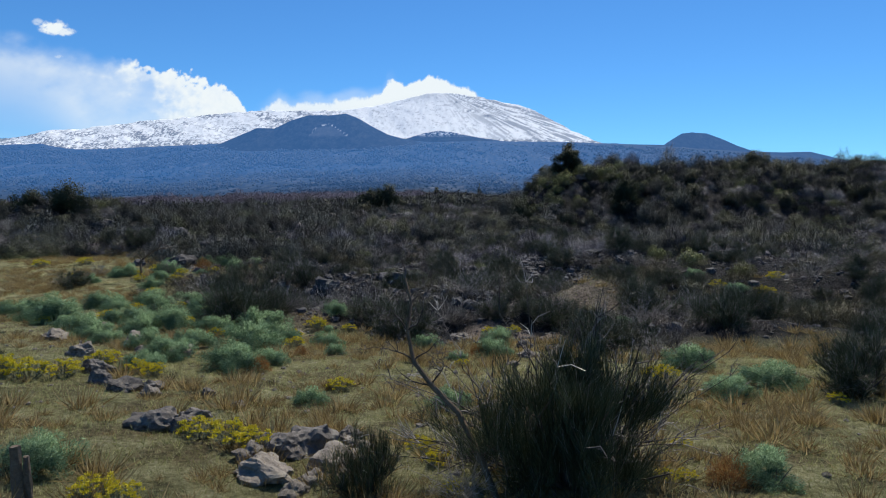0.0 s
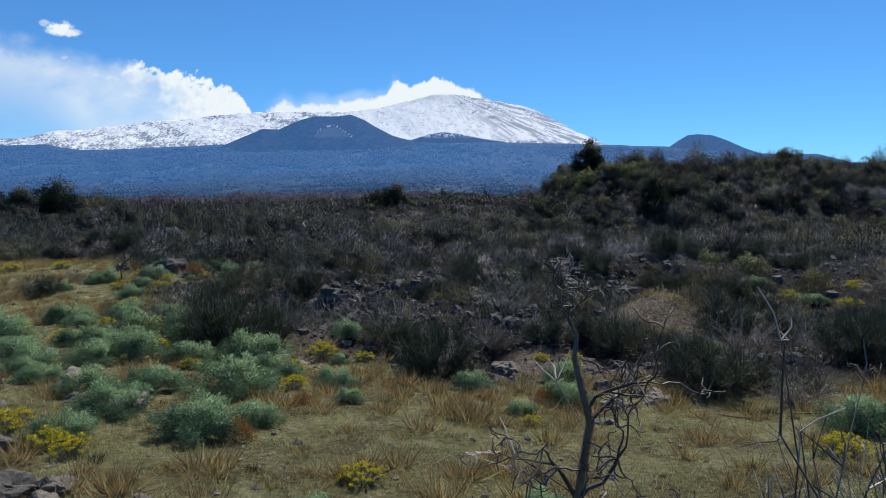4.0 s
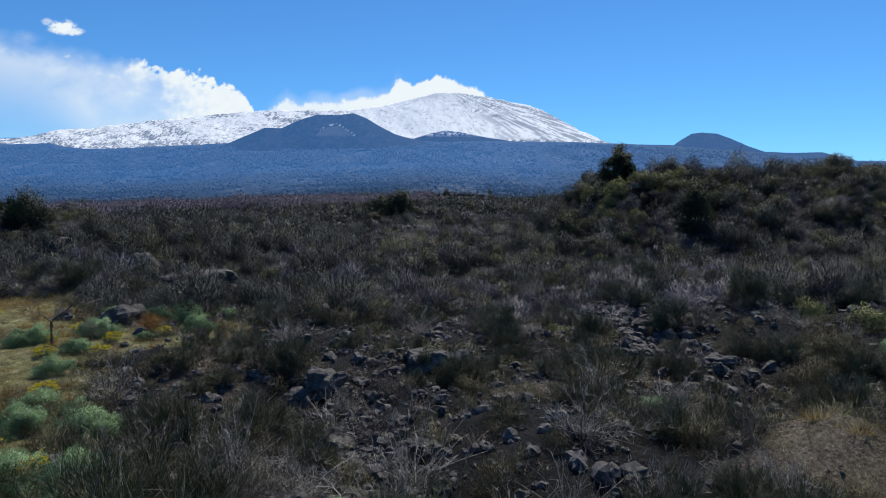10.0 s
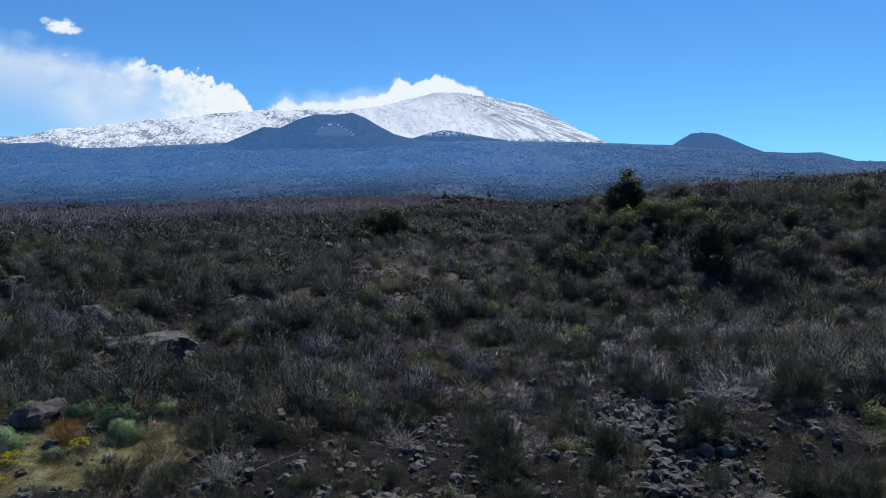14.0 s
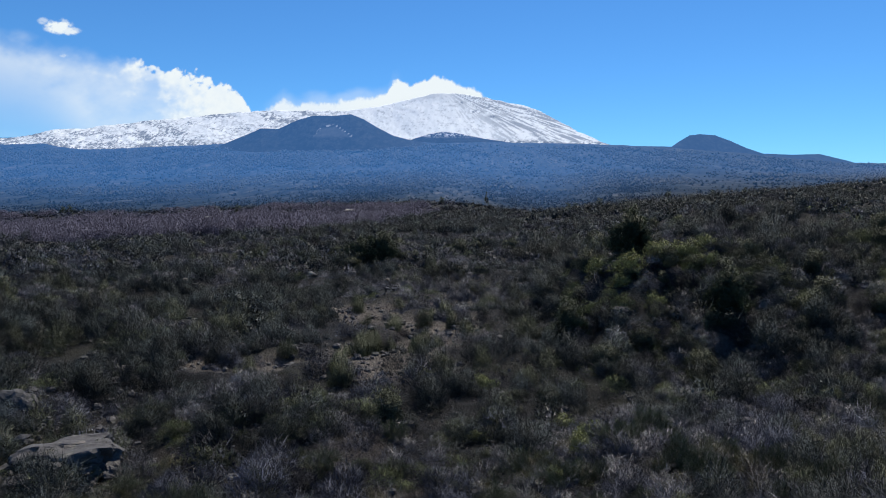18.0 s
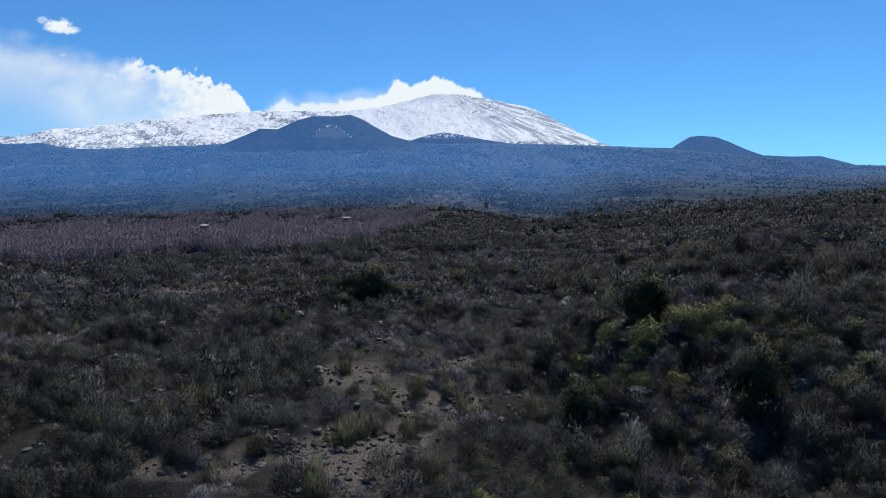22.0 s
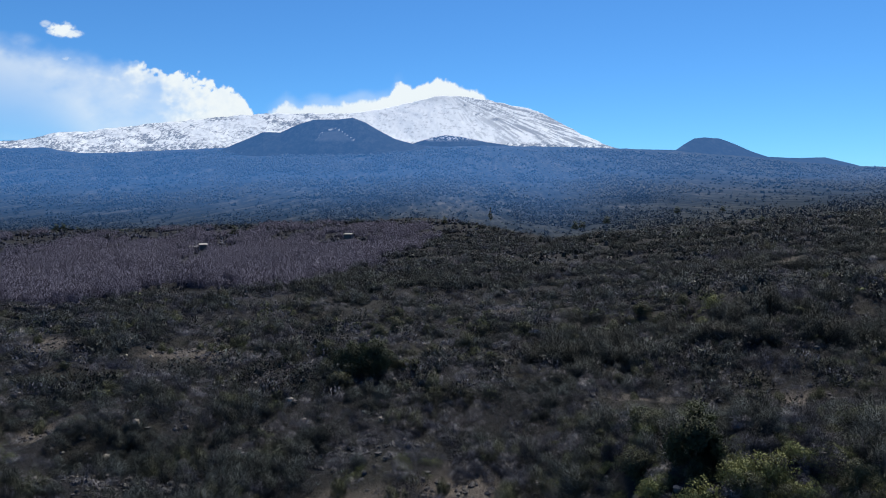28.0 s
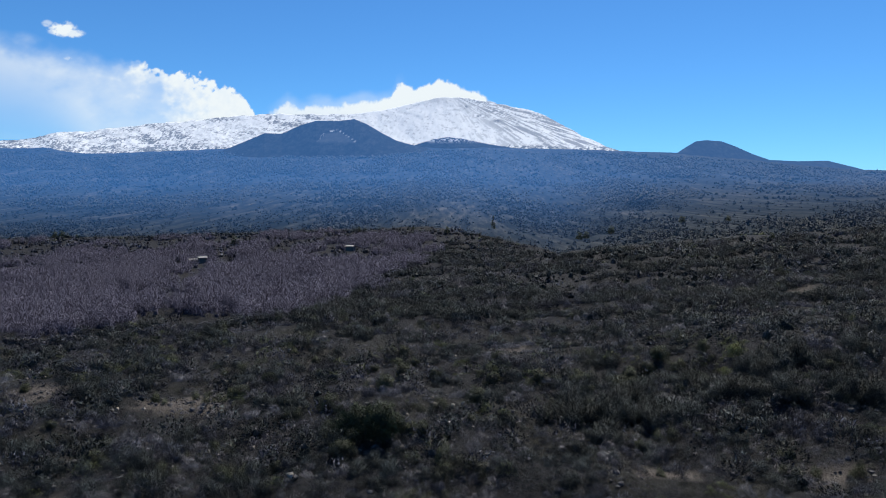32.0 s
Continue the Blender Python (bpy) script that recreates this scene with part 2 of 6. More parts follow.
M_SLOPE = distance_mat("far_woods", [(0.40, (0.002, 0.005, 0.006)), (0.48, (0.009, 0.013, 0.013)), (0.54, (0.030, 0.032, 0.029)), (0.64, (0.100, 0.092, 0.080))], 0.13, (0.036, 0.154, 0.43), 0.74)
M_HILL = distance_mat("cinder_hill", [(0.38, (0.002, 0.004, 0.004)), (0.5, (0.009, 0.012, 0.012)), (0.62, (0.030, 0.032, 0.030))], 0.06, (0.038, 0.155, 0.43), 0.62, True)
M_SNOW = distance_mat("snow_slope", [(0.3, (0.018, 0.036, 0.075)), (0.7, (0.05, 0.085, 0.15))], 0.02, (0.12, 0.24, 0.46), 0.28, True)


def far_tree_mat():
    """Distant trees; emission stands in for the blue air, denser with distance."""
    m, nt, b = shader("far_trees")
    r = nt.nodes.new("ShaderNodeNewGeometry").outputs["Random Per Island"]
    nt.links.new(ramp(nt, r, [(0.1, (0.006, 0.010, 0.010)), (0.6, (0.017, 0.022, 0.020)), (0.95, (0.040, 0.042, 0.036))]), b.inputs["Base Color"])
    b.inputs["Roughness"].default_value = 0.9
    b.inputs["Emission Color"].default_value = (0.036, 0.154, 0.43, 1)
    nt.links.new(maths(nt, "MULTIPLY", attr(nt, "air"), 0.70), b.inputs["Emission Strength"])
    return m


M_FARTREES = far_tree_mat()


def steam_mat():
    m, nt, b = shader("steam")
    # sunlight on the cloud is put in as even bluish-white emission
    d = node(nt, "ShaderNodeEmission", Color=(0.90, 0.97, 1.0, 1), Strength=0.96)
    t = nt.nodes.new("ShaderNodeBsdfTransparent")
    mx = nt.nodes.new("ShaderNodeMixShader")
    nt.links.new(attr(nt, "veil"), mx.inputs[0])
    nt.links.new(t.outputs[0], mx.inputs[1])
    nt.links.new(d.outputs[0], mx.inputs[2])
    nt.links.new(mx.outputs[0], nt.nodes["Material Output"].inputs["Surface"])
    return m


M_STEAM = steam_mat()
# ---------------------------------------------------------------- shape of the land
def hashed(i, j, seed):
    n = (i * 374761393 + j * 668265263 + seed * 974634077) & 0xFFFFFFFF
    n = ((n ^ (n >> 13)) * 1274126177) & 0xFFFFFFFF
    return ((n ^ (n >> 16)) & 0xFFFF) / 65535.0


def vnoise(x, y, seed=0):
    x, y = np.asarray(x, float), np.asarray(y, float)
    i, j = np.floor(x).astype(np.int64), np.floor(y).astype(np.int64)
    u, v = x - i, y - j
    u, v = u * u * (3 - 2 * u), v * v * (3 - 2 * v)
    a, b = hashed(i, j, seed), hashed(i + 1, j, seed)
    c, d = hashed(i, j + 1, seed), hashed(i + 1, j + 1, seed)
    return (a * (1 - u) + b * u) * (1 - v) + (c * (1 - u) + d * u) * v


def fbm(x, y, octaves=4, seed=0):
    t, amp, tot = 0, 1.0, 0
    for o in range(octaves):
        t, tot, amp = t + amp * vnoise(x * 2 ** o + 17.3 * o, y * 2 ** o - 9.1 * o, seed + o), tot + amp, amp * 0.5
    return t / tot


def step(x, a, b):
    s = np.clip((x - a) / (b - a), 0, 1)
    return s * s * (3 - 2 * s)


def bell(x, y, cx, cy, rx, ry):
    return np.exp(-((x - cx) / rx) ** 2 - ((y - cy) / ry) ** 2)


def turf_mask(x, y):
    """1 on the open turf in front, 0 on the lava scrub."""
    edge = np.interp(x, [-40, -22, -16, -13.5, -10.5, -8.5, -6.5, -2, 2, 6, 12, 30], [46, 43, 41, 33, 26, 22.8, 20.8, 19.2, 17.6, 16.6, 16, 16])
    wob = 4.0 * (fbm(x * 0.35, y * 0.35, 3, 5) - 0.5)
    m = 1 - step(y + wob, edge - 1.2, edge + 1.0)
    far = step(fbm(x * 0.13, y * 0.13, 3, 31), 0.60, 0.68) * step(y, 24, 34) * (1 - step(y, 60, 400)) * 0.05
    m = np.maximum(m, step(bell(x, y, -12.2, 36.8, 4.4, 5.2) + 0.5 * (fbm(x * 0.6, y * 0.6, 2, 33) - 0.5), 0.4, 0.6) * 0.8)
    m = np.maximum(m, 0.62 * step(bell(x, y, 5.3, 23.6, 1.7, 1.7) + 0.4 * (fbm(x * 0.9, y * 0.9, 2, 34) - 0.5), 0.4, 0.7))
    return np.maximum(m, far)


def gravel_mask(x, y):
    """Bare cinder clearings in the scrub."""
    m = np.maximum.reduce([bell(x, y, a, b, p, q) for a, b, p, q in GRAVEL])
    return step(m + 0.7 * (fbm(x * 0.4, y * 0.3, 3, 35) - 0.5), 0.42, 0.66)


GRAVEL = ((-4.5, 62, 5.0, 6.5), (-1.5, 72, 4.6, 5.5), (-8, 78, 4.6, 4.2), (1.0, 81, 3.6, 3.6), (-12.5, 60, 4.0, 2.6), (17.4, 101.5, 4.5, 2.0), (32.8, 101.5, 5.0, 2.0), (-55, 126, 3.5, 3.5), (-35, 125, 7, 2.6), (-38, 93, 4, 3.5), (76, 191, 5, 3.5), (9, 150, 3.5, 2.5), (52, 84, 5, 3))


def base_height(x, y):
    """The land without its small bumps: a dip behind the turf, a long lava ridge, then the volcano's foot."""
    x, y = np.asarray(x, float), np.asarray(y, float)
    z = np.interp(y, [-120, -20, 8, 18, 27, 40, 60, 80, 110, 130, 200, 300], [0.6, 0.3, 0, -0.5, -0.9, -0.1, 0.3, 0.6, 1.4, 2.2, 3.6, 4.5])
    z = z + np.interp(x, [-400, 0, 25, 45, 75, 110, 400], [-12, 0, 0.4, 1.8, 5.0, 8.5, 30]) * step(y, 80, 220)
    z = z + 0.07 * np.clip(-x, 0, 8) * np.exp(-((y - 8) / 9) ** 2)
    crest = step(x, 6.5, 12.5) * (1 - 0.6 * step(x, 60, 140)) * step(y, 57, 72) * (1 - step(y, 78, 100))
    z = z + crest * (5.5 + 2.2 * (fbm(x * 0.21, y * 0.21, 3, 7) - 0.5))
    z = z + 5.5 * step(x, 20, 44) * np.exp(-((y - 135) / 24) ** 2) * (1 - step(x, 60, 130))
    z = z + 1.8 * bell(x, y, -40, 72, 9, 7) + 1.6 * bell(x, y, -9.5, 110, 9, 6) + 1.2 * bell(x, y, 5.4, 24.0, 1.7, 1.6)
    s = np.clip((y - 300) / 2300, 0, None)
    top = np.interp(x / np.maximum(y, 1), [-0.8, -0.65, -0.32, 0, 0.25, 0.4, 0.65, 0.8], [222, 234, 242, 250, 240, 228, 190, 170])
    z = z + (top - 4.5) * (0.25 * s + 0.75 * s ** 1.7) * step(y, 290, 420)
    return z


def land(x, y):
    x, y = np.asarray(x, float), np.asarray(y, float)
    rough = 1 - turf_mask(x, y)
    near = 1 - step(y, 150, 600)
    z = base_height(x, y)
    z = z + near * (0.16 * (fbm(x * 0.55, y * 0.55, 4, 1) - 0.5) + 0.05 * (fbm(x * 3.1, y * 3.1, 3, 2) - 0.5))
    z = z + near * rough * (1.9 * (fbm(x * 0.15, y * 0.15, 3, 3) - 0.45) + 0.6 * (fbm(x * 0.8, y * 0.8, 3, 4) - 0.5) + 0.3 * np.abs(fbm(x * 2.1, y * 2.1, 3, 8) - 0.5))
    lumps = 1 - np.abs(2 * fbm(x * 0.055, y * 0.075, 3, 12) - 1)
    z = z + step(y, 42, 75) * (1 - step(y, 420, 560)) * rough * (1 - gravel_mask(x, y)) * (2.6 * (lumps - 0.72) + 1.3 * (fbm(x * 0.3, y * 0.36, 3, 13) - 0.5))
    z = z + (1 - near) * 5.0 * (fbm(x * 0.02, y * 0.02, 4, 6) - 0.5)
    return z


def mesh_from(name, verts, faces, material, smooth=True, **attributes):
    """A mesh from arrays: (n, 3) places and (m, 3 or 4) corners; attributes are one number a vertex."""
    me = bpy.data.meshes.new(name)
    verts, faces = np.asarray(verts, np.float32), np.asarray(faces, np.int32)
    k = faces.shape[1]
    me.vertices.add(len(verts))
    me.vertices.foreach_set("co", verts.ravel())
    me.loops.add(faces.size)
    me.loops.foreach_set("vertex_index", faces.ravel())
    me.polygons.add(len(faces))
    me.polygons.foreach_set("loop_start", np.arange(0, faces.size, k, dtype=np.int32))
    if smooth:
        me.polygons.foreach_set("use_smooth", np.ones(len(faces), bool))
    for key, val in attributes.items():
        a = me.attributes.new(key, "FLOAT", "POINT")
        a.data.foreach_set("value", np.asarray(val, np.float32).ravel())
    me.materials.append(material)
    me.update(calc_edges=True)
    me.validate()
    return me


def sheet(nu, nv):
    i, j = np.meshgrid(np.arange(nu - 1), np.arange(nv - 1), indexing="ij")
    a = (i * nv + j).ravel()
    return np.stack([a, a + nv, a + nv + 1, a + 1], 1)


def slope_start(x, y):
    """How far off the volcano's foot begins, by direction."""
    return np.interp(np.asarray(x, float) / np.maximum(y, 1.0), [-0.04, 0.14], [480.0, 310.0])


# the ground: one sheet, fine near the path and coarse towards the horizon
arm = 24 * np.exp(np.linspace(0, 4.75, 95))[1:]
gx = np.concatenate([-arm[::-1], np.linspace(-24, 24, 165), arm])
gy = np.concatenate([-14 - 3 * np.sinh(np.linspace(4.2, 0, 20))[:-1], np.linspace(-14, 2, 24)[:-1], np.linspace(2, 58, 245), 58 * np.exp(np.linspace(0, 3.65, 150))[1:]])
GX, GY = np.meshgrid(gx, gy, indexing="ij")
GZ = land(GX, GY) - 30 * step(GY, slope_start(GX, GY) + 20, slope_start(GX, GY) + 130) - 0.05 * np.maximum(GY - 600, 0)
red = np.maximum(0.75 * step(bell(GX, GY, 5.3, 23.6, 1.5, 1.5) + 0.7 * (fbm(GX * 1.3, GY * 1.3, 3, 36) - 0.5), 0.42, 0.68), step(bell(GX, GY, 1.7, 19.4, 2.3, 2.0) + 0.5 * (fbm(GX * 0.7, GY * 0.7, 3, 41) - 0.5), 0.35, 0.6) * 0.9)
red = np.maximum(red, 0.5 * step(fbm(GX * 0.25, GY * 0.25, 3, 40), 0.64, 0.74) * step(GY, 17, 20) * (1 - step(GY, 30, 60)))
ground = new("ground", mesh_from("ground", np.stack([GX, GY, GZ], -1).reshape(-1, 3), sheet(len(gx), len(gy)), M_GROUND,
                                 turf=turf_mask(GX, GY), gravel=gravel_mask(GX, GY), red=np.maximum(red, 0)))
tagged(ground, "ochre turf giving way to dark lava scrub ground", "ground", kind="structure")

# ---------------------------------------------------------------- the distance: slope, hills, volcano, steam
EYE = np.array([-0.3, 23.0, 10.7])


def haze_glow(A, D, near):
    """How strongly a far slope glows blue for the haze, by direction and distance."""
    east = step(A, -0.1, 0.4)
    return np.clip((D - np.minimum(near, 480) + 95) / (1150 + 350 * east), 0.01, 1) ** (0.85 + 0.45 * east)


def range_of_hills(name, label, az, crest, foot, near, ridge, far, material, rows=60, relief=0.0, snow=None, power=1.3, seed=50, cols=700):
    """A broad slope seen from the scrub: crest and foot are slopes (rise over run) by direction (x over y)."""
    a = np.linspace(az[0], az[-1], cols)
    top, low = np.interp(a, az, crest), np.interp(a, az, foot)
    s = np.linspace(0, 1.25, rows)
    A, S = np.meshgrid(a, s, indexing="ij")
    T, L = top[:, None], low[:, None]
    near = np.broadcast_to(np.asarray(near, float), a.shape)[:, None]
    D = near + (ridge - near) * np.minimum(S, 1) + (far - ridge) * np.maximum(S - 1, 0) / 0.25
    climb = np.where(S <= 1, S ** power, 1 - 4.0 * (S - 1))
    E = L + (T - L) * climb
    g = fbm(A * 26, S * 3.2, 5, seed) - 0.5
    g2 = fbm(A * 90, S * 12, 4, seed + 9) - 0.5
    E = E + relief * (g * np.sin(np.clip(S, 0, 1) * 3.1) + 0.35 * g2 * np.clip(S * 4, 0, 1))
    V = np.stack([EYE[0] + A * D, EYE[1] + D, EYE[2] + E * D], -1).reshape(-1, 3)
    extra = {"air": haze_glow(A, D, near) * (1 - (0.30 if near.min() < 1000 else 0.0) * step(A, 0.0, 0.5))}
    if snow is not None:
        extra["snow"] = snow(A, S, E, g, g2)
    ob = new(name, mesh_from(name, V, sheet(cols, rows), material, **extra))
    return tagged(ob, label, "mountain", kind="structure")


SLOPE_AZ = [-0.91, -0.65, -0.588, -0.566, -0.534, -0.49, -0.41, -0.33, -0.263, -0.081, -0.04, 0.0, 0.06, 0.10, 0.14, 0.168, 0.25, 0.325, 0.416, 0.499, 0.582, 0.665, 0.913]
SLOPE_TOP = [0.086, 0.0893, 0.0905, 0.0852, 0.082, 0.0828, 0.0862, 0.0898, 0.0915, 0.0923, 0.0923, 0.0923, 0.0923, 0.0917, 0.0911, 0.0906, 0.0882, 0.084, 0.0774, 0.0691, 0.0625, 0.0608, 0.0525]
SLOPE_NEAR = [float(slope_start(a, 1.0)) for a in SLOPE_AZ]
slope_foot = [(float(land(a * n, n + 23.0)) - 12.7) / n for a, n in zip(SLOPE_AZ, SLOPE_NEAR)]


def slope_height(x, y):
    """The lie of the volcano's foot, without its small relief."""
    D = np.asarray(y, float) - EYE[1]
    A = (np.asarray(x, float) - EYE[0]) / D
    n = np.interp(A, SLOPE_AZ, SLOPE_NEAR)
    S = np.maximum(D - n, 0) / (2500 - n)
    low, top = np.interp(A, SLOPE_AZ, slope_foot), np.interp(A, SLOPE_AZ, SLOPE_TOP)
    return EYE[2] + D * (low + (top - low) * S ** 0.85)


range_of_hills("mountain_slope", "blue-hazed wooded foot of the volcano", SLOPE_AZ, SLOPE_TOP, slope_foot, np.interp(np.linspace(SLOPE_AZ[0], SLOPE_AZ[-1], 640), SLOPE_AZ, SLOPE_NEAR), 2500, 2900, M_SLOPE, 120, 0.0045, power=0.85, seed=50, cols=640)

HILL_AZ = [-0.342, -0.33, -0.296, -0.272, -0.247, -0.222, -0.197, -0.164, -0.1415, -0.1225, -0.106, -0.081, -0.056, -0.031]
HILL_TOP = [0.084, 0.0882, 0.1022, 0.1122, 0.1114, 0.1229, 0.1304, 0.1304, 0.1329, 0.1254, 0.1155, 0.1022, 0.0956, 0.0906]


def patches(A, S, E, g, g2):
    """Old snow in the bowl of the cinder cone."""
    rim = np.interp(A, [-0.200, -0.1902, -0.1823, -0.163, -0.1496, -0.1438, -0.135], [0.099, 0.1068, 0.1144, 0.1162, 0.1085, 0.1028, 0.099])
    m = np.exp(-((E - rim) / 0.0016) ** 2) * step(fbm(A * 420, E * 700, 3, 77), 0.50, 0.62) * step(A, -0.2, -0.19) * (1 - step(A, -0.143, -0.136))
    return np.clip(m * 0.55 + 0.05 * step(rim - E, 0.0, 0.004) * step(E, 0.097, 0.103), 0, 0.7) * (S < 1)


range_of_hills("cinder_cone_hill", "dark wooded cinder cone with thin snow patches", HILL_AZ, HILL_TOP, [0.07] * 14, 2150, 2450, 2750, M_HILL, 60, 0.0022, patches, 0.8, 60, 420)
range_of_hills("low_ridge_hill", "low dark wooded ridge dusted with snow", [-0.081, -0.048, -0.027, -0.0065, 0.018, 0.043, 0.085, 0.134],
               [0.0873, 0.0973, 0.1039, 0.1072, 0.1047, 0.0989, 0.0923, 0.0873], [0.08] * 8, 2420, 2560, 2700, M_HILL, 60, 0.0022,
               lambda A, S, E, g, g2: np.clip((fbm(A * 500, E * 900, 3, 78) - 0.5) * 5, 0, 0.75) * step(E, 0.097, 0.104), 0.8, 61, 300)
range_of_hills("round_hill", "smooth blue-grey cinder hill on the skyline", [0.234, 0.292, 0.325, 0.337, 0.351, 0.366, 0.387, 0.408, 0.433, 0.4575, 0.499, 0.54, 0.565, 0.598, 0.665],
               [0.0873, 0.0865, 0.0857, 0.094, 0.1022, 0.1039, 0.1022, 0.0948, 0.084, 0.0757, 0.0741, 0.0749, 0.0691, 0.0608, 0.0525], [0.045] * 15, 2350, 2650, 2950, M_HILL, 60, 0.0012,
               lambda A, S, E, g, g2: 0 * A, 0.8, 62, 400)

PEAK_AZ = [-0.80, -0.70, -0.6474, -0.6154, -0.5753, -0.5278, -0.488, -0.4478, -0.4242, -0.392, -0.3523, -0.301, -0.273, -0.2251, -0.1839, -0.1509, -0.1088, -0.0849, -0.0543,
           -0.0238, -0.0081, 0.0108, 0.0297, 0.0552, 0.0684, 0.0989, 0.122, 0.1451, 0.1683, 0.1916, 0.2189, 0.2413, 0.292]
PEAK_TOP = [0.089, 0.0965, 0.0992, 0.1016, 0.1105, 0.1127, 0.1175, 0.1223, 0.1246, 0.1265, 0.1309, 0.1356, 0.1372, 0.1378, 0.1377, 0.1379, 0.1425, 0.1475, 0.1546,
            0.1615, 0.1635, 0.1625, 0.1593, 0.157, 0.1531, 0.1473, 0.1415, 0.1312, 0.1190, 0.1065, 0.0945, 0.0875, 0.079]


def snowfield(A, S, E, g, g2):
    """Deep snow on the cone; lava shows through in flecks on the shoulder and in gullies that fan out from the summit."""
    shoulder = step(-A, 0.10, 0.19)
    zone = fbm(A * 34 + E * 60, E * 120 - A * 10, 3, 82)
    flecks = fbm(A * 430 - E * 260, E * 900 - A * 90, 4, 81)
    bare = shoulder * step(flecks + 0.75 * (zone - 0.5), 0.55, 0.70) * 0.8
    fold = 1 - np.abs(2 * fbm(A * 48 + E * 170, E * 190 - A * 46, 4, 84) - 1)
    bare = np.maximum(bare, shoulder * step(fold, 0.86, 0.98) * (0.35 + 0.5 * step(zone, 0.4, 0.6)))
    low = np.interp(A, SLOPE_AZ, SLOPE_TOP)
    bare = np.maximum(bare, step(flecks + 0.3 * (zone - 0.5), 0.42, 0.6) * (1 - step(E - low, 0.001, 0.007)) * 0.9)
    fall = np.maximum(0.172 - E, 0.004)
    q = (A + 0.008) / fall
    gully = fbm(q * 17, fall * 110, 4, 83) + 0.35 * (fbm(q * 3.1, fall * 40, 3, 88) - 0.5)
    bare = np.maximum(bare, step(q, 0.15, 0.8) * step(gully, 0.46, 0.60) * (0.34 + 0.32 * step(q, 0.9, 2.0)))
    # grey steam shade near the summit, painted in by thinning the snow
    tip = bell(A, E, -0.03, 0.160, 0.040, 0.006) * (0.4 + 0.8 * fbm(A * 200, E * 600, 3, 89))
    rock = (bell(A, E, 0.018, 0.149, 0.008, 0.0035) + bell(A, E, 0.042, 0.136, 0.012, 0.003) + bell(A, E, 0.066, 0.129, 0.010, 0.003)) * step(fbm(A * 330, E * 500, 3, 85), 0.4, 0.55)
    spot = step(fbm(A * 260 + E * 200, E * 700, 4, 86), 0.62, 0.75) * 0.4 * (1 - shoulder)
    return np.clip(1 - np.maximum.reduce([bare, spot, tip * 0.4, rock * 0.9]), 0, 1)


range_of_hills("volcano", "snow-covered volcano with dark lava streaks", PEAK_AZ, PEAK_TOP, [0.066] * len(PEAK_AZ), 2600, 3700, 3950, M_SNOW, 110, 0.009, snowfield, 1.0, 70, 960)


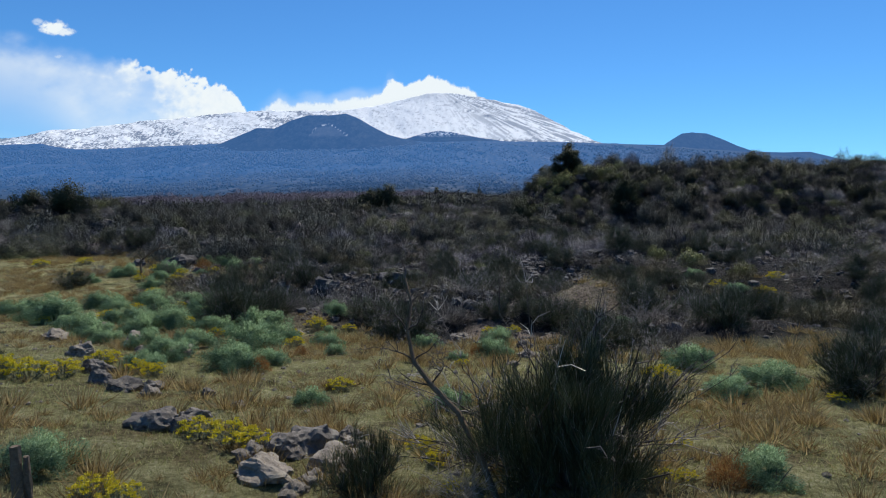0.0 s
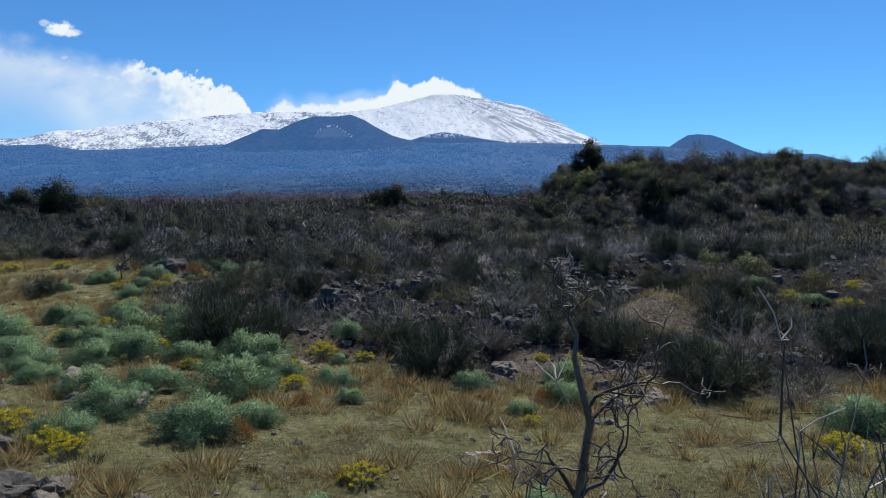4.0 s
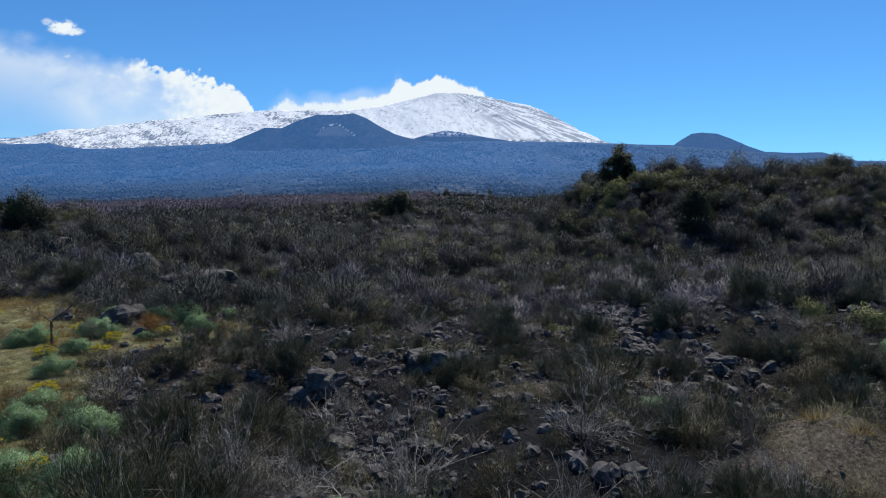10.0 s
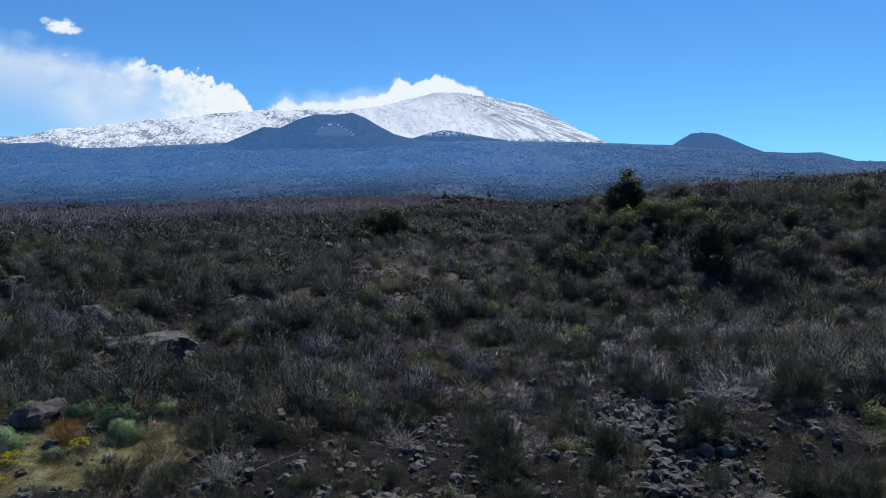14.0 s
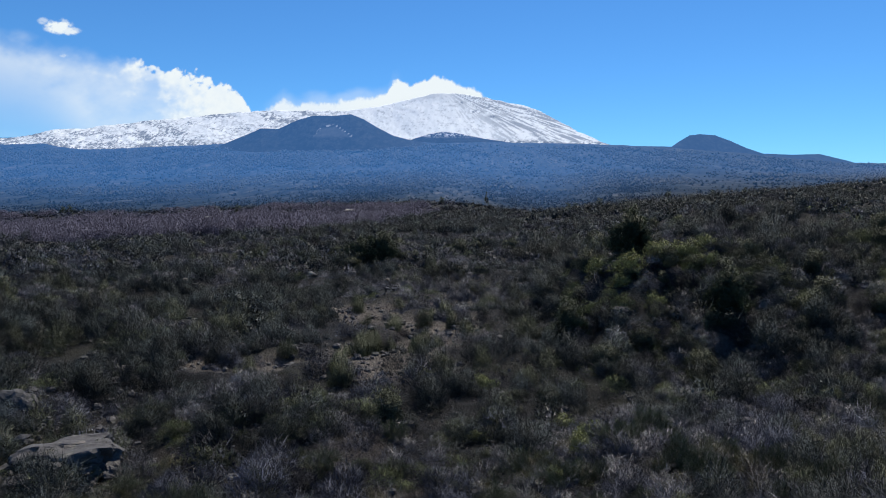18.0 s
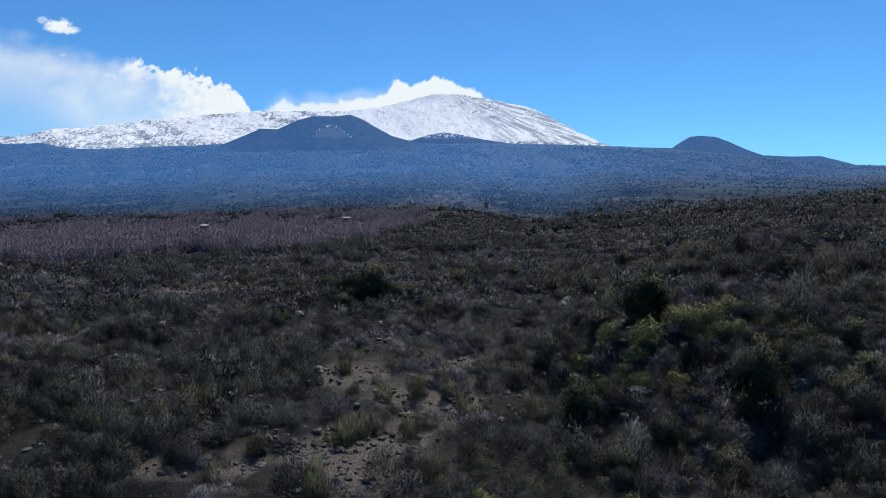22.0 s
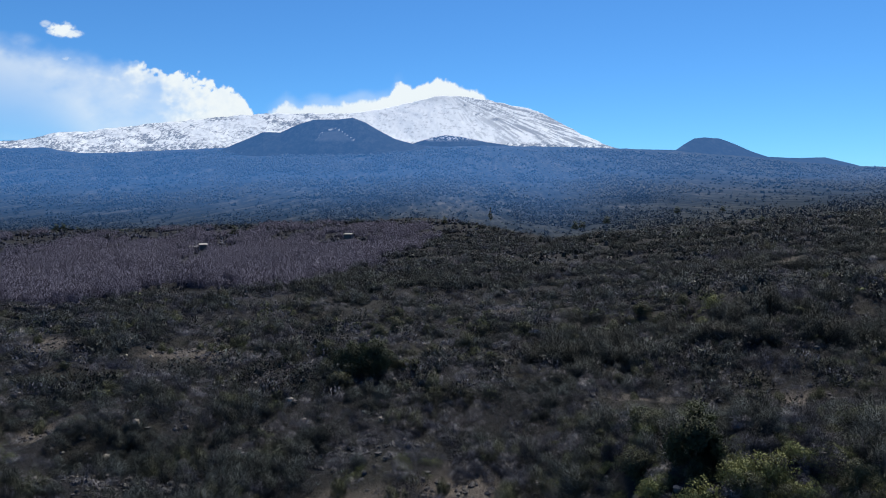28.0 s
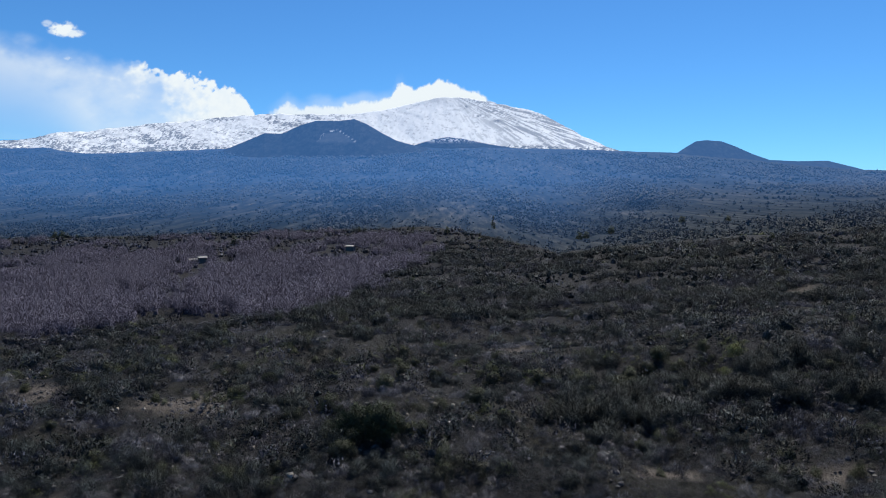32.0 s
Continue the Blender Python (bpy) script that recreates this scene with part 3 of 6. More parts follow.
def steam_density(A, E):
    """Steam from the craters: a crisp cloud that thins out into haze downwind, and a bank along the ridge."""
    w1, w2, w3 = fbm(A * 30 + E * 22, E * 46 - A * 14, 4, 90), fbm(A * 110, E * 110, 4, 91), fbm(A * 260 + E * 60, E * 150, 3, 92)
    up = np.interp(A, [-0.80, -0.64, -0.591, -0.526, -0.475, -0.4456, -0.4308, -0.405, -0.38, -0.364, -0.339, -0.319, -0.3026, -0.2892, -0.28],
                   [0.302, 0.262, 0.250, 0.234, 0.219, 0.206, 0.205, 0.198, 0.190, 0.191, 0.181, 0.171, 0.164, 0.145, 0.11])
    crisp = step(A, -0.50, -0.43)
    deep = up - E
    edge = deep + (w1 - 0.5) * (0.028 * (1 - crisp) + 0.03 * crisp) + ((w2 - 0.5) * 0.03 + (w3 - 0.5) * 0.008) * crisp
    body = step(edge, 0, 0.048 * (1 - crisp) + 0.007)
    core = step(A - 0.7 * deep + (w1 - 0.5) * 0.15 + (w2 - 0.5) * 0.05, -0.485, -0.40)
    haze = (0.52 + 0.4 * (w1 - 0.5)) * (1 - 0.72 * step(deep + (w1 - 0.5) * 0.05, 0.045 + 0.10 * step(A, -0.62, -0.45), 0.15 + 0.05 * step(A, -0.62, -0.45)))
    d = body * (haze * (1 - core) + 0.97 * core * (0.88 + 0.24 * w2))
    rise = np.interp(A, [-0.285, -0.2657, -0.2385, -0.2195, -0.1963, -0.1696, -0.1311, -0.1081, -0.088, -0.0803, -0.0715, -0.0619, -0.0525, -0.0466, -0.0312, -0.0216, -0.0082, 0.007, 0.03, 0.0549, 0.062],
                     [0.128, 0.1403, 0.1573, 0.1488, 0.1553, 0.1505, 0.1607, 0.1587, 0.1642, 0.1776, 0.1821, 0.1775, 0.1718, 0.1770, 0.1836, 0.1880, 0.1862, 0.1790, 0.1704, 0.1589, 0.150])
    soft = 0.005 + 0.006 * step(-A, 0.07, 0.13)
    bank = step(rise + 0.002 - E + (w2 - 0.5) * 0.010 + (w3 - 0.5) * 0.006, 0, soft) * step(A, -0.285, -0.25) * (1 - step(A, 0.056, 0.064)) * (0.98 - 0.08 * step(-A, 0.1, 0.2))
    bank = np.maximum(bank, 0.3 * step(rise + 0.016 - E + (w1 - 0.5) * 0.02, 0, 0.022) * step(A, -0.285, -0.22) * (1 - step(A, -0.10, -0.06)))
    puff = 0
    for ca, ce, ra, re, k in ((-0.563, 0.258, 0.020, 0.010, 1.1), (-0.552, 0.252, 0.022, 0.006, 0.9), (-0.585, 0.266, 0.008, 0.005, 0.5), (-0.555, 0.217, 0.009, 0.004, 0.5), (-0.470, 0.196, 0.012, 0.006, 0.5)):
        puff = np.maximum(puff, k * step(bell(A, E, ca, ce, ra, re) * (0.2 + 1.6 * fbm(A * 150 + E * 120, E * 260, 4, 97)) + 0.25 * (w3 - 0.5), 0.25, 0.8))
    return np.clip(np.maximum(np.maximum(d, bank), puff), 0, 1)


ca, ce = np.meshgrid(np.linspace(-0.80, 0.10, 720), np.linspace(0.10, 0.30, 190), indexing="ij")
cd = 3960 + 60 * fbm(ca * 30, ce * 30, 4, 95) * (1 + 0 * ca)
steam = new("steam_cloud", mesh_from("steam_cloud", np.stack([EYE[0] + ca * cd, EYE[1] + cd, EYE[2] + ce * cd], -1).reshape(-1, 3), sheet(720, 190), M_STEAM, veil=steam_density(ca, ce)))
tagged(steam, "white volcanic steam drifting off the snowy summit", "cloud", kind="structure")
# ---------------------------------------------------------------- plants: strands and blades
def rng(seed):
    return np.random.default_rng(seed)


def unit(v):
    return v / (np.linalg.norm(v, axis=-1, keepdims=True) + 1e-9)


def blades(base, tip, width, seed):
    """One thin triangle from each base to each tip: places (n, 3, 3)."""
    d = tip - base
    side = unit(np.cross(d, rng(seed).normal(size=d.shape)))
    w = np.broadcast_to(np.asarray(width, float), (len(base),))[:, None]
    return np.stack([base - side * w / 2, base + side * w / 2, tip], 1)


def blade_mesh(name, tris, material):
    v = tris.reshape(-1, 3)
    return mesh_from(name, v, np.arange(len(v)).reshape(-1, 3), material, smooth=False)


def soft_blade_mesh(name, tris, material, heart_z):
    """Blades shaded as one rounded clump: their normals turn away from its heart."""
    w = tris.copy()
    r = rng(len(w))
    away = unit(unit(w.mean(1) - np.array([0, 0, heart_z])) + 0.45 * unit(r.normal(size=(len(w), 3))))
    turn = np.sum(np.cross(w[:, 1] - w[:, 0], w[:, 2] - w[:, 0]) * away, -1) < 0
    w = np.where(turn[:, None, None], w[:, ::-1], w)
    me = mesh_from(name, w.reshape(-1, 3), np.arange(len(w) * 3).reshape(-1, 3), material, smooth=True)
    me.normals_split_custom_set_from_vertices(np.repeat(away, 3, 0).astype(np.float32))
    return me


def strand_arrays(path, w0, w1):
    """Three-sided twigs along paths (n, k, 3), tapering from w0 to w1: places and corners."""
    n, k, _ = path.shape
    d = unit(np.gradient(path, axis=1))
    a = unit(np.cross(d, np.array([0.31, 0.17, 0.94]) + 0 * d))
    b = np.cross(d, a)
    w = (np.asarray(w0, float).reshape(-1, 1) * np.linspace(1, 0, k) + np.asarray(w1, float).reshape(-1, 1) * np.linspace(0, 1, k)) / 2
    w = np.broadcast_to(w, (n, k))[..., None]
    ring = np.stack([path + w * (math.cos(q) * a + math.sin(q) * b) for q in (0, 2.094, 4.189)], 2)
    i = (np.arange(n)[:, None, None] * k + np.arange(k - 1)[None, :, None]) * 3 + np.arange(3)[None, None, :]
    j = (np.arange(n)[:, None, None] * k + np.arange(k - 1)[None, :, None]) * 3 + (np.arange(3)[None, None, :] + 1) % 3
    return ring.reshape(-1, 3), np.stack([i, j, j + 3, i + 3], -1).reshape(-1, 4)


def strand_mesh(name, path, w0, w1, material):
    v, f = strand_arrays(path, w0, w1)
    return mesh_from(name, v, f, material)


def bush_blades(seed, n, size, height, width, up=0.6, length=0.4, skirt=0.1):
    """A lumpy shrub of n short twigs that fill its crown, around the origin."""
    r = rng(seed)
    a, q = r.uniform(0, 2 * np.pi, n), r.uniform(-0.15, 1, n)
    rad = r.uniform(0, 1, n) ** 0.33
    lump = 0.72 + 0.5 * vnoise(np.cos(a) * 1.7 + seed, np.sin(a) * 1.7 + q * 2.2, seed)
    flat = np.sqrt(np.clip(1 - q * q, 0, 1))
    out = np.stack([np.cos(a) * flat, np.sin(a) * flat, np.clip(q, 0, 1)], 1)
    base = out * (rad * lump)[:, None] * np.array([size / 2, size / 2, height]) * 0.85
    base[:, 2] = np.maximum(base[:, 2], skirt * height * r.uniform(0, 1, n))
    go = unit(unit(out) * (1 - up) + np.array([0, 0, up]) + r.normal(size=(n, 3)) * (0.28 if up > 0.65 else 0.6))
    tip = base + go * (length * height * r.uniform(0.5, 1.25, n))[:, None]
    return blades(base, tip, width * r.uniform(0.6, 1.4, n), seed + 1)


def dome(seed, n, high, core, size):
    """The close-grown inside of a shrub one metre across: broad sprays of twigs that fill a lumpy dome."""
    r = rng(seed)
    a, q = r.uniform(0, 2 * np.pi, n), np.arcsin(r.uniform(0, 1, n))
    lump = core * (0.75 + 0.5 * vnoise(np.cos(a) * 1.6 + seed, np.sin(a) * 1.6 + q * 1.5, seed)) * r.uniform(0.86, 1.0, n)
    c = np.stack([np.cos(a) * np.cos(q) * 0.5, np.sin(a) * np.cos(q) * 0.5, np.sin(q) * high * 0.85], 1) * lump[:, None]
    go = unit(np.stack([np.cos(a) * 0.4, np.sin(a) * 0.4, 0.7 + 0 * a], 1) + r.normal(size=(n, 3)) * 0.45)
    w = size * r.uniform(0.6, 1.3, n)
    base = c - go * (w * 0.6)[:, None]
    return blades(base, c + go * (w * 0.9)[:, None], w, seed + 3)


def heart(seed, segs, rings, high, core):
    """The close-grown heart of a shrub that no light gets through: a ragged closed mound."""
    r = rng(seed)
    a = np.linspace(0, 2 * np.pi, segs, endpoint=False) + r.uniform(0, 1)
    rows = []
    for k in range(rings):
        q = k / rings * 1.4
        rad = 0.5 * core * np.cos(q) * r.uniform(0.65, 1.15, segs)
        rows.append(np.stack([np.cos(a + 0.4 * k) * rad, np.sin(a + 0.4 * k) * rad, core * high * np.sin(q) * r.uniform(0.75, 1.2, segs) - 0.06 * (k == 0)], 1))
    top = np.array([0, 0, core * high])
    out = []
    for k in range(rings):
        for i in range(segs):
            j = (i + 1) % segs
            if k == rings - 1:
                out.append([rows[k][i], rows[k][j], top])
            else:
                out += [[rows[k][i], rows[k][j], rows[k + 1][j]], [rows[k][i], rows[k + 1][j], rows[k + 1][i]]]
    return np.array(out)


def shrub_tris(seed, n, high, width, up, length, inner=30, size=0.2, core=0.9, mound=(6, 2, 0.66)):
    """A whole shrub as triangles: a dense heart, sprays over it, and twigs standing out."""
    t = [bush_blades(seed, n, 1.0, high, width, up, length), dome(seed + 7, inner, high, core, size)]
    if mound[2]:
        t.append(heart(seed + 9, mound[0], mound[1], high, mound[2]))
    return np.concatenate(t)


def scatter_mesh(name, templates, places, material, seed, soft=False):
    """Many copies of triangle templates in one mesh: places are x, y, z, size. Soft ones are shaded as rounded crowns."""
    r = rng(seed)
    pick = r.integers(0, len(templates), len(places))
    out, tones, ways = [], [], []
    for k, t in enumerate(templates):
        p = places[pick == k]
        if not len(p):
            continue
        a = r.uniform(0, 2 * np.pi, len(p))
        c, s = np.cos(a)[:, None, None], np.sin(a)[:, None, None]
        v = t[None] * p[:, 3][:, None, None, None]
        high = r.uniform(0.75, 1.25, len(p))[:, None, None]
        w = np.stack([v[..., 0] * c - v[..., 1] * s, v[..., 0] * s + v[..., 1] * c, v[..., 2] * high], -1)
        if soft:
            tall = (t[..., 2].max() * p[:, 3] * high[:, 0, 0])[:, None]
            away = unit(w.mean(2) - np.stack([0 * tall, 0 * tall, 0.25 * tall], -1)) + 0.4 * unit(r.normal(size=w.shape[:2] + (3,)))
            turn = np.sum(np.cross(w[:, :, 1] - w[:, :, 0], w[:, :, 2] - w[:, :, 0]) * away, -1) < 0
            w = np.where(turn[..., None, None], w[:, :, ::-1], w)
            ways.append(np.repeat(unit(away).reshape(-1, 3), 3, 0))
        out.append((w + p[:, None, None, :3]).reshape(-1, 3))
        tone = 0.9 * r.uniform(0, 1, len(p)) - 0.1 + 0.7 * (fbm(p[:, 0] * 0.06, p[:, 1] * 0.06, 3, seed + 5) - 0.25)
        tones.append(np.repeat(np.clip(tone, 0, 1), t.shape[0] * 3))
    V = np.concatenate(out)
    me = mesh_from(name, V, np.arange(len(V)).reshape(-1, 3), material, smooth=soft, tone=np.concatenate(tones))
    if soft:
        me.normals_split_custom_set_from_vertices(np.concatenate(ways).astype(np.float32))
    return me


def fan(n, y0, y1, seed, half=0.74, keep=None, power=1.0, margin=6):
    """Places in the wedge that opens away from the start of the path, evenly spread over its area."""
    r = rng(seed)
    u = r.uniform(0, 1, n)
    y = np.sqrt(y0 ** 2 + (y1 ** 2 - y0 ** 2) * u) if power == 1.0 else y0 + (y1 - y0) * u ** power
    x = r.uniform(-1, 1, n) * (half * y + margin)
    if keep is not None:
        ok = r.uniform(0, 1, n) < keep(x, y)
        x, y = x[ok], y[ok]
    return x, y


def on_land(x, y, size, sink=0.06):
    return np.stack([x, y, land(x, y) - sink, size], 1)


def stuff(name, label, category, me):
    return tagged(new(name, me), label, category, kind="stuff")


def part(name, me, parent, label="", kind=""):
    ob = new(name, me)
    ob.parent = parent
    tagged(ob, kind=kind)
    if label:
        ob["label"] = label
    return ob


def thing(name, label, category, group=""):
    return tagged(new(name), label, category, group)


def stand(x, y, size=1.0, turn=0.0, sink=0.05, tall=1.0, tilt=0.0):
    """The pose of a thing that stands on the land."""
    return pose(x, y, float(land(x, y) if y < slope_start(x, y) + 23 else slope_height(x, y)) - sink * size, tilt, 0, turn) @ Matrix.Diagonal((size, size, size * tall, 1))


def set_out(masters, places, seed, sink=0.05, tall=(0.85, 1.2)):
    """Stands the masters at their first places and copies of them at the others: places are x, y, size."""
    r = random.Random(seed)
    for k, (x, y, s) in enumerate(places):
        m = stand(x, y, s, r.uniform(0, 360), sink, r.uniform(*tall))
        if k < len(masters):
            masters[k].matrix_basis = m
        else:
            copy_thing_at(masters[k % len(masters)], m)


def copy_thing_at(ob, m):
    c = copy_thing(ob, Matrix.Identity(4))
    c.matrix_basis = m
    return c


def wood_mask(x, y):
    """The bare deciduous wood on the low side."""
    edge = np.interp(x, [-300, -120, -84, -58, -36, -29, -21, -11, -1], [158, 160, 163, 174, 188, 222, 280, 342, 393]) + 10 * (vnoise(x * 0.08, y * 0.05, 9) - 0.5)
    return step(y, edge, edge + 4) * (1 - step(y, 440, 500)) * (x < 5)


def open_spots(x, y):
    """0 where bare ground breaks the scrub: a cinder apron and an earth mound at the turf's edge."""
    return (1 - step(bell(x, y, 1.7, 19.2, 2.5, 2.5), 0.35, 0.5)) * (1 - step(bell(x, y, 5.2, 22.9, 1.7, 1.6), 0.35, 0.5)) * (1 - step(bell(x, y, 0.8, 16.8, 1.4, 1.3), 0.35, 0.5)) * (1 - 0.85 * step(bell(x, y, 5.0, 37.5, 2.0, 3.4), 0.35, 0.5))


def scrub_mask(x, y):
    return (1 - turf_mask(x, y)) * (1 - wood_mask(x, y)) * (1 - 0.86 * gravel_mask(x, y)) * open_spots(x, y) * (y < slope_start(x, y) + 15) * (0.45 + 0.55 * step(fbm(x * 0.11, y * 0.11, 3, 21), 0.34, 0.46))


# ---------------------------------------------------------------- single plants
def broom(seed, n, w, label, up=0.9, side=0.45):
    """A broom bush one metre across: woody stems from one stool, and a brush of green twigs."""
    r = rng(seed)
    ob = thing("broom_bush", label, "shrub", "broom bushes on the lava")
    m, q = 24, 170
    a, lean = r.uniform(0, 6.283, m), np.arccos(r.uniform(0.15, 1, m))
    d = np.stack([np.cos(a) * np.sin(lean), np.sin(a) * np.sin(lean), np.cos(lean)], 1)
    s = np.linspace(0, 1, 6)[None, :, None]
    L = (r.uniform(0.30, 0.46, m) * (1.1 - 0.2 * np.cos(lean)))[:, None, None]
    path = d[:, None, :] * s * L + np.array([0, 0, 0.08]) * s * s + r.normal(size=(m, 6, 3)) * 0.022 * s
    part("stem", strand_mesh("stem", path, 0.024 * r.uniform(0.6, 1.2, m), 0.008, M_BARK), ob, "grey woody stems", "stuff")
    k, u = r.integers(0, m, q), r.integers(2, 6, q)
    way = unit(d[k] * 0.7 + np.array([0, 0, 0.35]) + r.normal(size=(q, 3)) * 0.5)
    s = np.linspace(0, 1, 5)[None, :, None]
    sub = path[k, u][:, None, :] + way[:, None, :] * s * r.uniform(0.10, 0.24, q)[:, None, None] + r.normal(size=(q, 5, 3)) * 0.014 * s
    sub[..., 2] = np.maximum(sub[..., 2], 0.0)
    part("branch", strand_mesh("branch", sub, 0.009, 0.004, M_TRUNK), ob, kind="stuff")
    k, u = r.integers(0, q, n), r.uniform(0.05, 1.0, n)
    f = u * 4
    i = np.minimum(f.astype(int), 3)
    base = sub[k, i] + (sub[k, i + 1] - sub[k, i]) * (f - i)[:, None] + r.normal(size=(n, 3)) * 0.018
    go = unit(way[k] * side + np.array([0, 0, up]) + r.normal(size=(n, 3)) * (0.26 if up > 0.8 else 0.5))
    s = np.linspace(0, 1, 3)[None, :, None]
    path = base[:, None, :] + go[:, None, :] * s * r.uniform(0.05, 0.17, n)[:, None, None] + r.normal(size=(n, 3, 3)) * 0.008 * s
    path[..., 2] = np.maximum(path[..., 2], 0.0)
    grey = r.uniform(0, 1, n) < (0.04 if up > 0.8 else 0.13)
    part("foliage", strand_mesh("foliage", path[~grey], w * r.uniform(0.7, 1.3, (~grey).sum()), w * 0.4, M_BROOM), ob, "thin green twigs", "stuff")
    part("dry_twig", strand_mesh("dry_twig", path[grey], w * 0.8, w * 0.35, M_BLEACHED), ob, "dry grey twigs", "stuff")
    return ob


def dead_shrub(seed, n, label, mat=None, arch=0.5):
    """A leafless shrub one metre across: arching grey twigs that fork."""
    r = rng(seed)
    ob = thing("dead_shrub", label, "shrub", "leafless shrubs on the lava")
    a, lean = r.uniform(0, 6.283, n), r.uniform(0.2, 1.35, n)
    d = np.stack([np.cos(a) * np.sin(lean), np.sin(a) * np.sin(lean), np.cos(lean)], 1)
    s = np.linspace(0, 1, 6)[None, :, None]
    L = r.uniform(0.3, 0.62, n)[:, None, None]
    side = r.normal(size=(n, 1, 3)) * 0.22
    path = r.normal(size=(n, 1, 3)) * np.array([0.05, 0.05, 0.0]) + d[:, None, :] * s * L + side * s ** 2 - np.array([0, 0, arch * 0.3]) * s ** 3 * L + np.cumsum(r.normal(size=(n, 6, 3)), 1) * 0.02 * s
    path[..., 2] = np.maximum(path[..., 2], 0.0)
    part("branch", strand_mesh("branch", path, 0.0095 * r.uniform(0.5, 1.4, n), 0.004, mat or M_BARK), ob, kind="stuff")
    m = n * 9
    k, u = r.integers(0, n, m), r.integers(2, 6, m)
    base = path[k, u]
    go = unit(d[k] + r.normal(size=(m, 3)) * 0.6 + np.array([0, 0, 0.25]))
    s = np.linspace(0, 1, 3)[None, :, None]
    sub = base[:, None, :] + go[:, None, :] * s * r.uniform(0.05, 0.16, m)[:, None, None] + r.normal(size=(m, 3, 3)) * 0.014 * s
    part("brushwood", strand_mesh("brushwood", sub, 0.0055, 0.003, M_BLEACHED if seed % 2 else M_BARK), ob, "bleached fine twigs", "stuff")
    return ob


def fennel(seed, label, leaves=34):
    """A giant fennel clump one metre across: arching fronds that end in full plumes of thread-fine leaves."""
    r = rng(seed)
    ob = thing("giant_fennel", label, "plant", "giant fennel clumps on the turf")
    a, lean = r.uniform(0, 6.283, leaves), np.arccos(r.uniform(0.12, 1.0, leaves))
    d = np.stack([np.cos(a) * np.sin(lean), np.sin(a) * np.sin(lean), np.cos(lean)], 1)
    s = np.linspace(0, 1, 6)[None, :, None]
    L = r.uniform(0.40, 0.58, leaves)[:, None, None]
    path = d[:, None, :] * s * L + np.array([0, 0, 0.20]) * s - np.array([0, 0, 0.24]) * s ** 3
    path[..., 2] = np.maximum(path[..., 2], 0.01)
    part("stalk", strand_mesh("stalk", path, 0.014, 0.004, M_FENNEL), ob, kind="stuff")
    n = leaves * 360
    k, u = r.integers(0, leaves, n), 0.38 + 0.66 * r.uniform(0, 1.0, n)
    f = np.minimum(u, 1.0) * 5
    i = np.minimum(f.astype(int), 4)
    along = unit(path[k, i + 1] - path[k, i])
    on = path[k, i] + (path[k, i + 1] - path[k, i]) * (f - i)[:, None] + along * (np.maximum(u - 1, 0) * 0.5)[:, None]
    out = unit(np.cross(along, r.normal(size=(n, 3))))
    wide = 0.115 * np.sqrt(np.clip(np.sin((u - 0.34) / 0.72 * 3.1), 0.03, 1)) * r.uniform(0, 1, n) ** 0.6
    base = on + out * wide[:, None] - np.array([0, 0, 0.25]) * wide[:, None] + r.normal(size=(n, 3)) * 0.008
    tip = base + unit(along * 0.8 + out * 0.8 + r.normal(size=(n, 3)) * 0.4 + np.array([0, 0, 0.2])) * r.uniform(0.02, 0.05, n)[:, None]
    base[:, 2], tip[:, 2] = np.maximum(base[:, 2], 0.01), np.maximum(tip[:, 2], 0.015)
    part("foliage", soft_blade_mesh("foliage", blades(base, tip, 0.0095 * r.uniform(0.6, 1.4, n), seed + 5), M_FENNEL, 0.12), ob, "thread-fine blue-green leaves", "stuff")
    return ob


def spurge(seed, label, heads=34):
    """A cushion of yellow flower heads over grey-green leaves, one metre across."""
    r = rng(seed)
    ob = thing("yellow_spurge", label, "flower", "yellow flowering clumps")
    a, q = r.uniform(0, 6.283, heads), np.sqrt(r.uniform(0, 1, heads)) * 0.46
    top = np.stack([np.cos(a) * q, np.sin(a) * q, 0.46 - 0.5 * q + r.uniform(-0.09, 0.09, heads)], 1)
    foot = top * np.array([0.35, 0.35, 0])
    s = np.linspace(0, 1, 3)[None, :, None]
    path = foot[:, None, :] * (1 - s) + top[:, None, :] * s
    part("stem", strand_mesh("stem", path, 0.014, 0.008, M_GREYLEAF), ob, kind="stuff")
    n = heads * 26
    k, u = r.integers(0, heads, n), r.uniform(0.15, 0.95, n)
    base = foot[k] * (1 - u)[:, None] + top[k] * u[:, None]
    tip = base + unit(r.normal(size=(n, 3)) + np.array([0, 0, 0.3])) * r.uniform(0.04, 0.09, n)[:, None]
    part("foliage", blade_mesh("foliage", blades(base, tip, 0.018, seed + 3), M_GREYLEAF), ob, "grey-green leaves", "stuff")
    n = heads * 34
    k = r.integers(0, heads, n)
    c = top[k] + r.normal(size=(n, 3)) * np.array([0.034, 0.034, 0.014])
    tip = c + unit(r.normal(size=(n, 3)) * 0.7 + np.array([0, 0, 0.25])) * 0.034
    part("blossom", blade_mesh("blossom", blades(c, tip, 0.030, seed + 4), M_FLOWER), ob, "bright yellow flower heads", "stuff")
    return ob


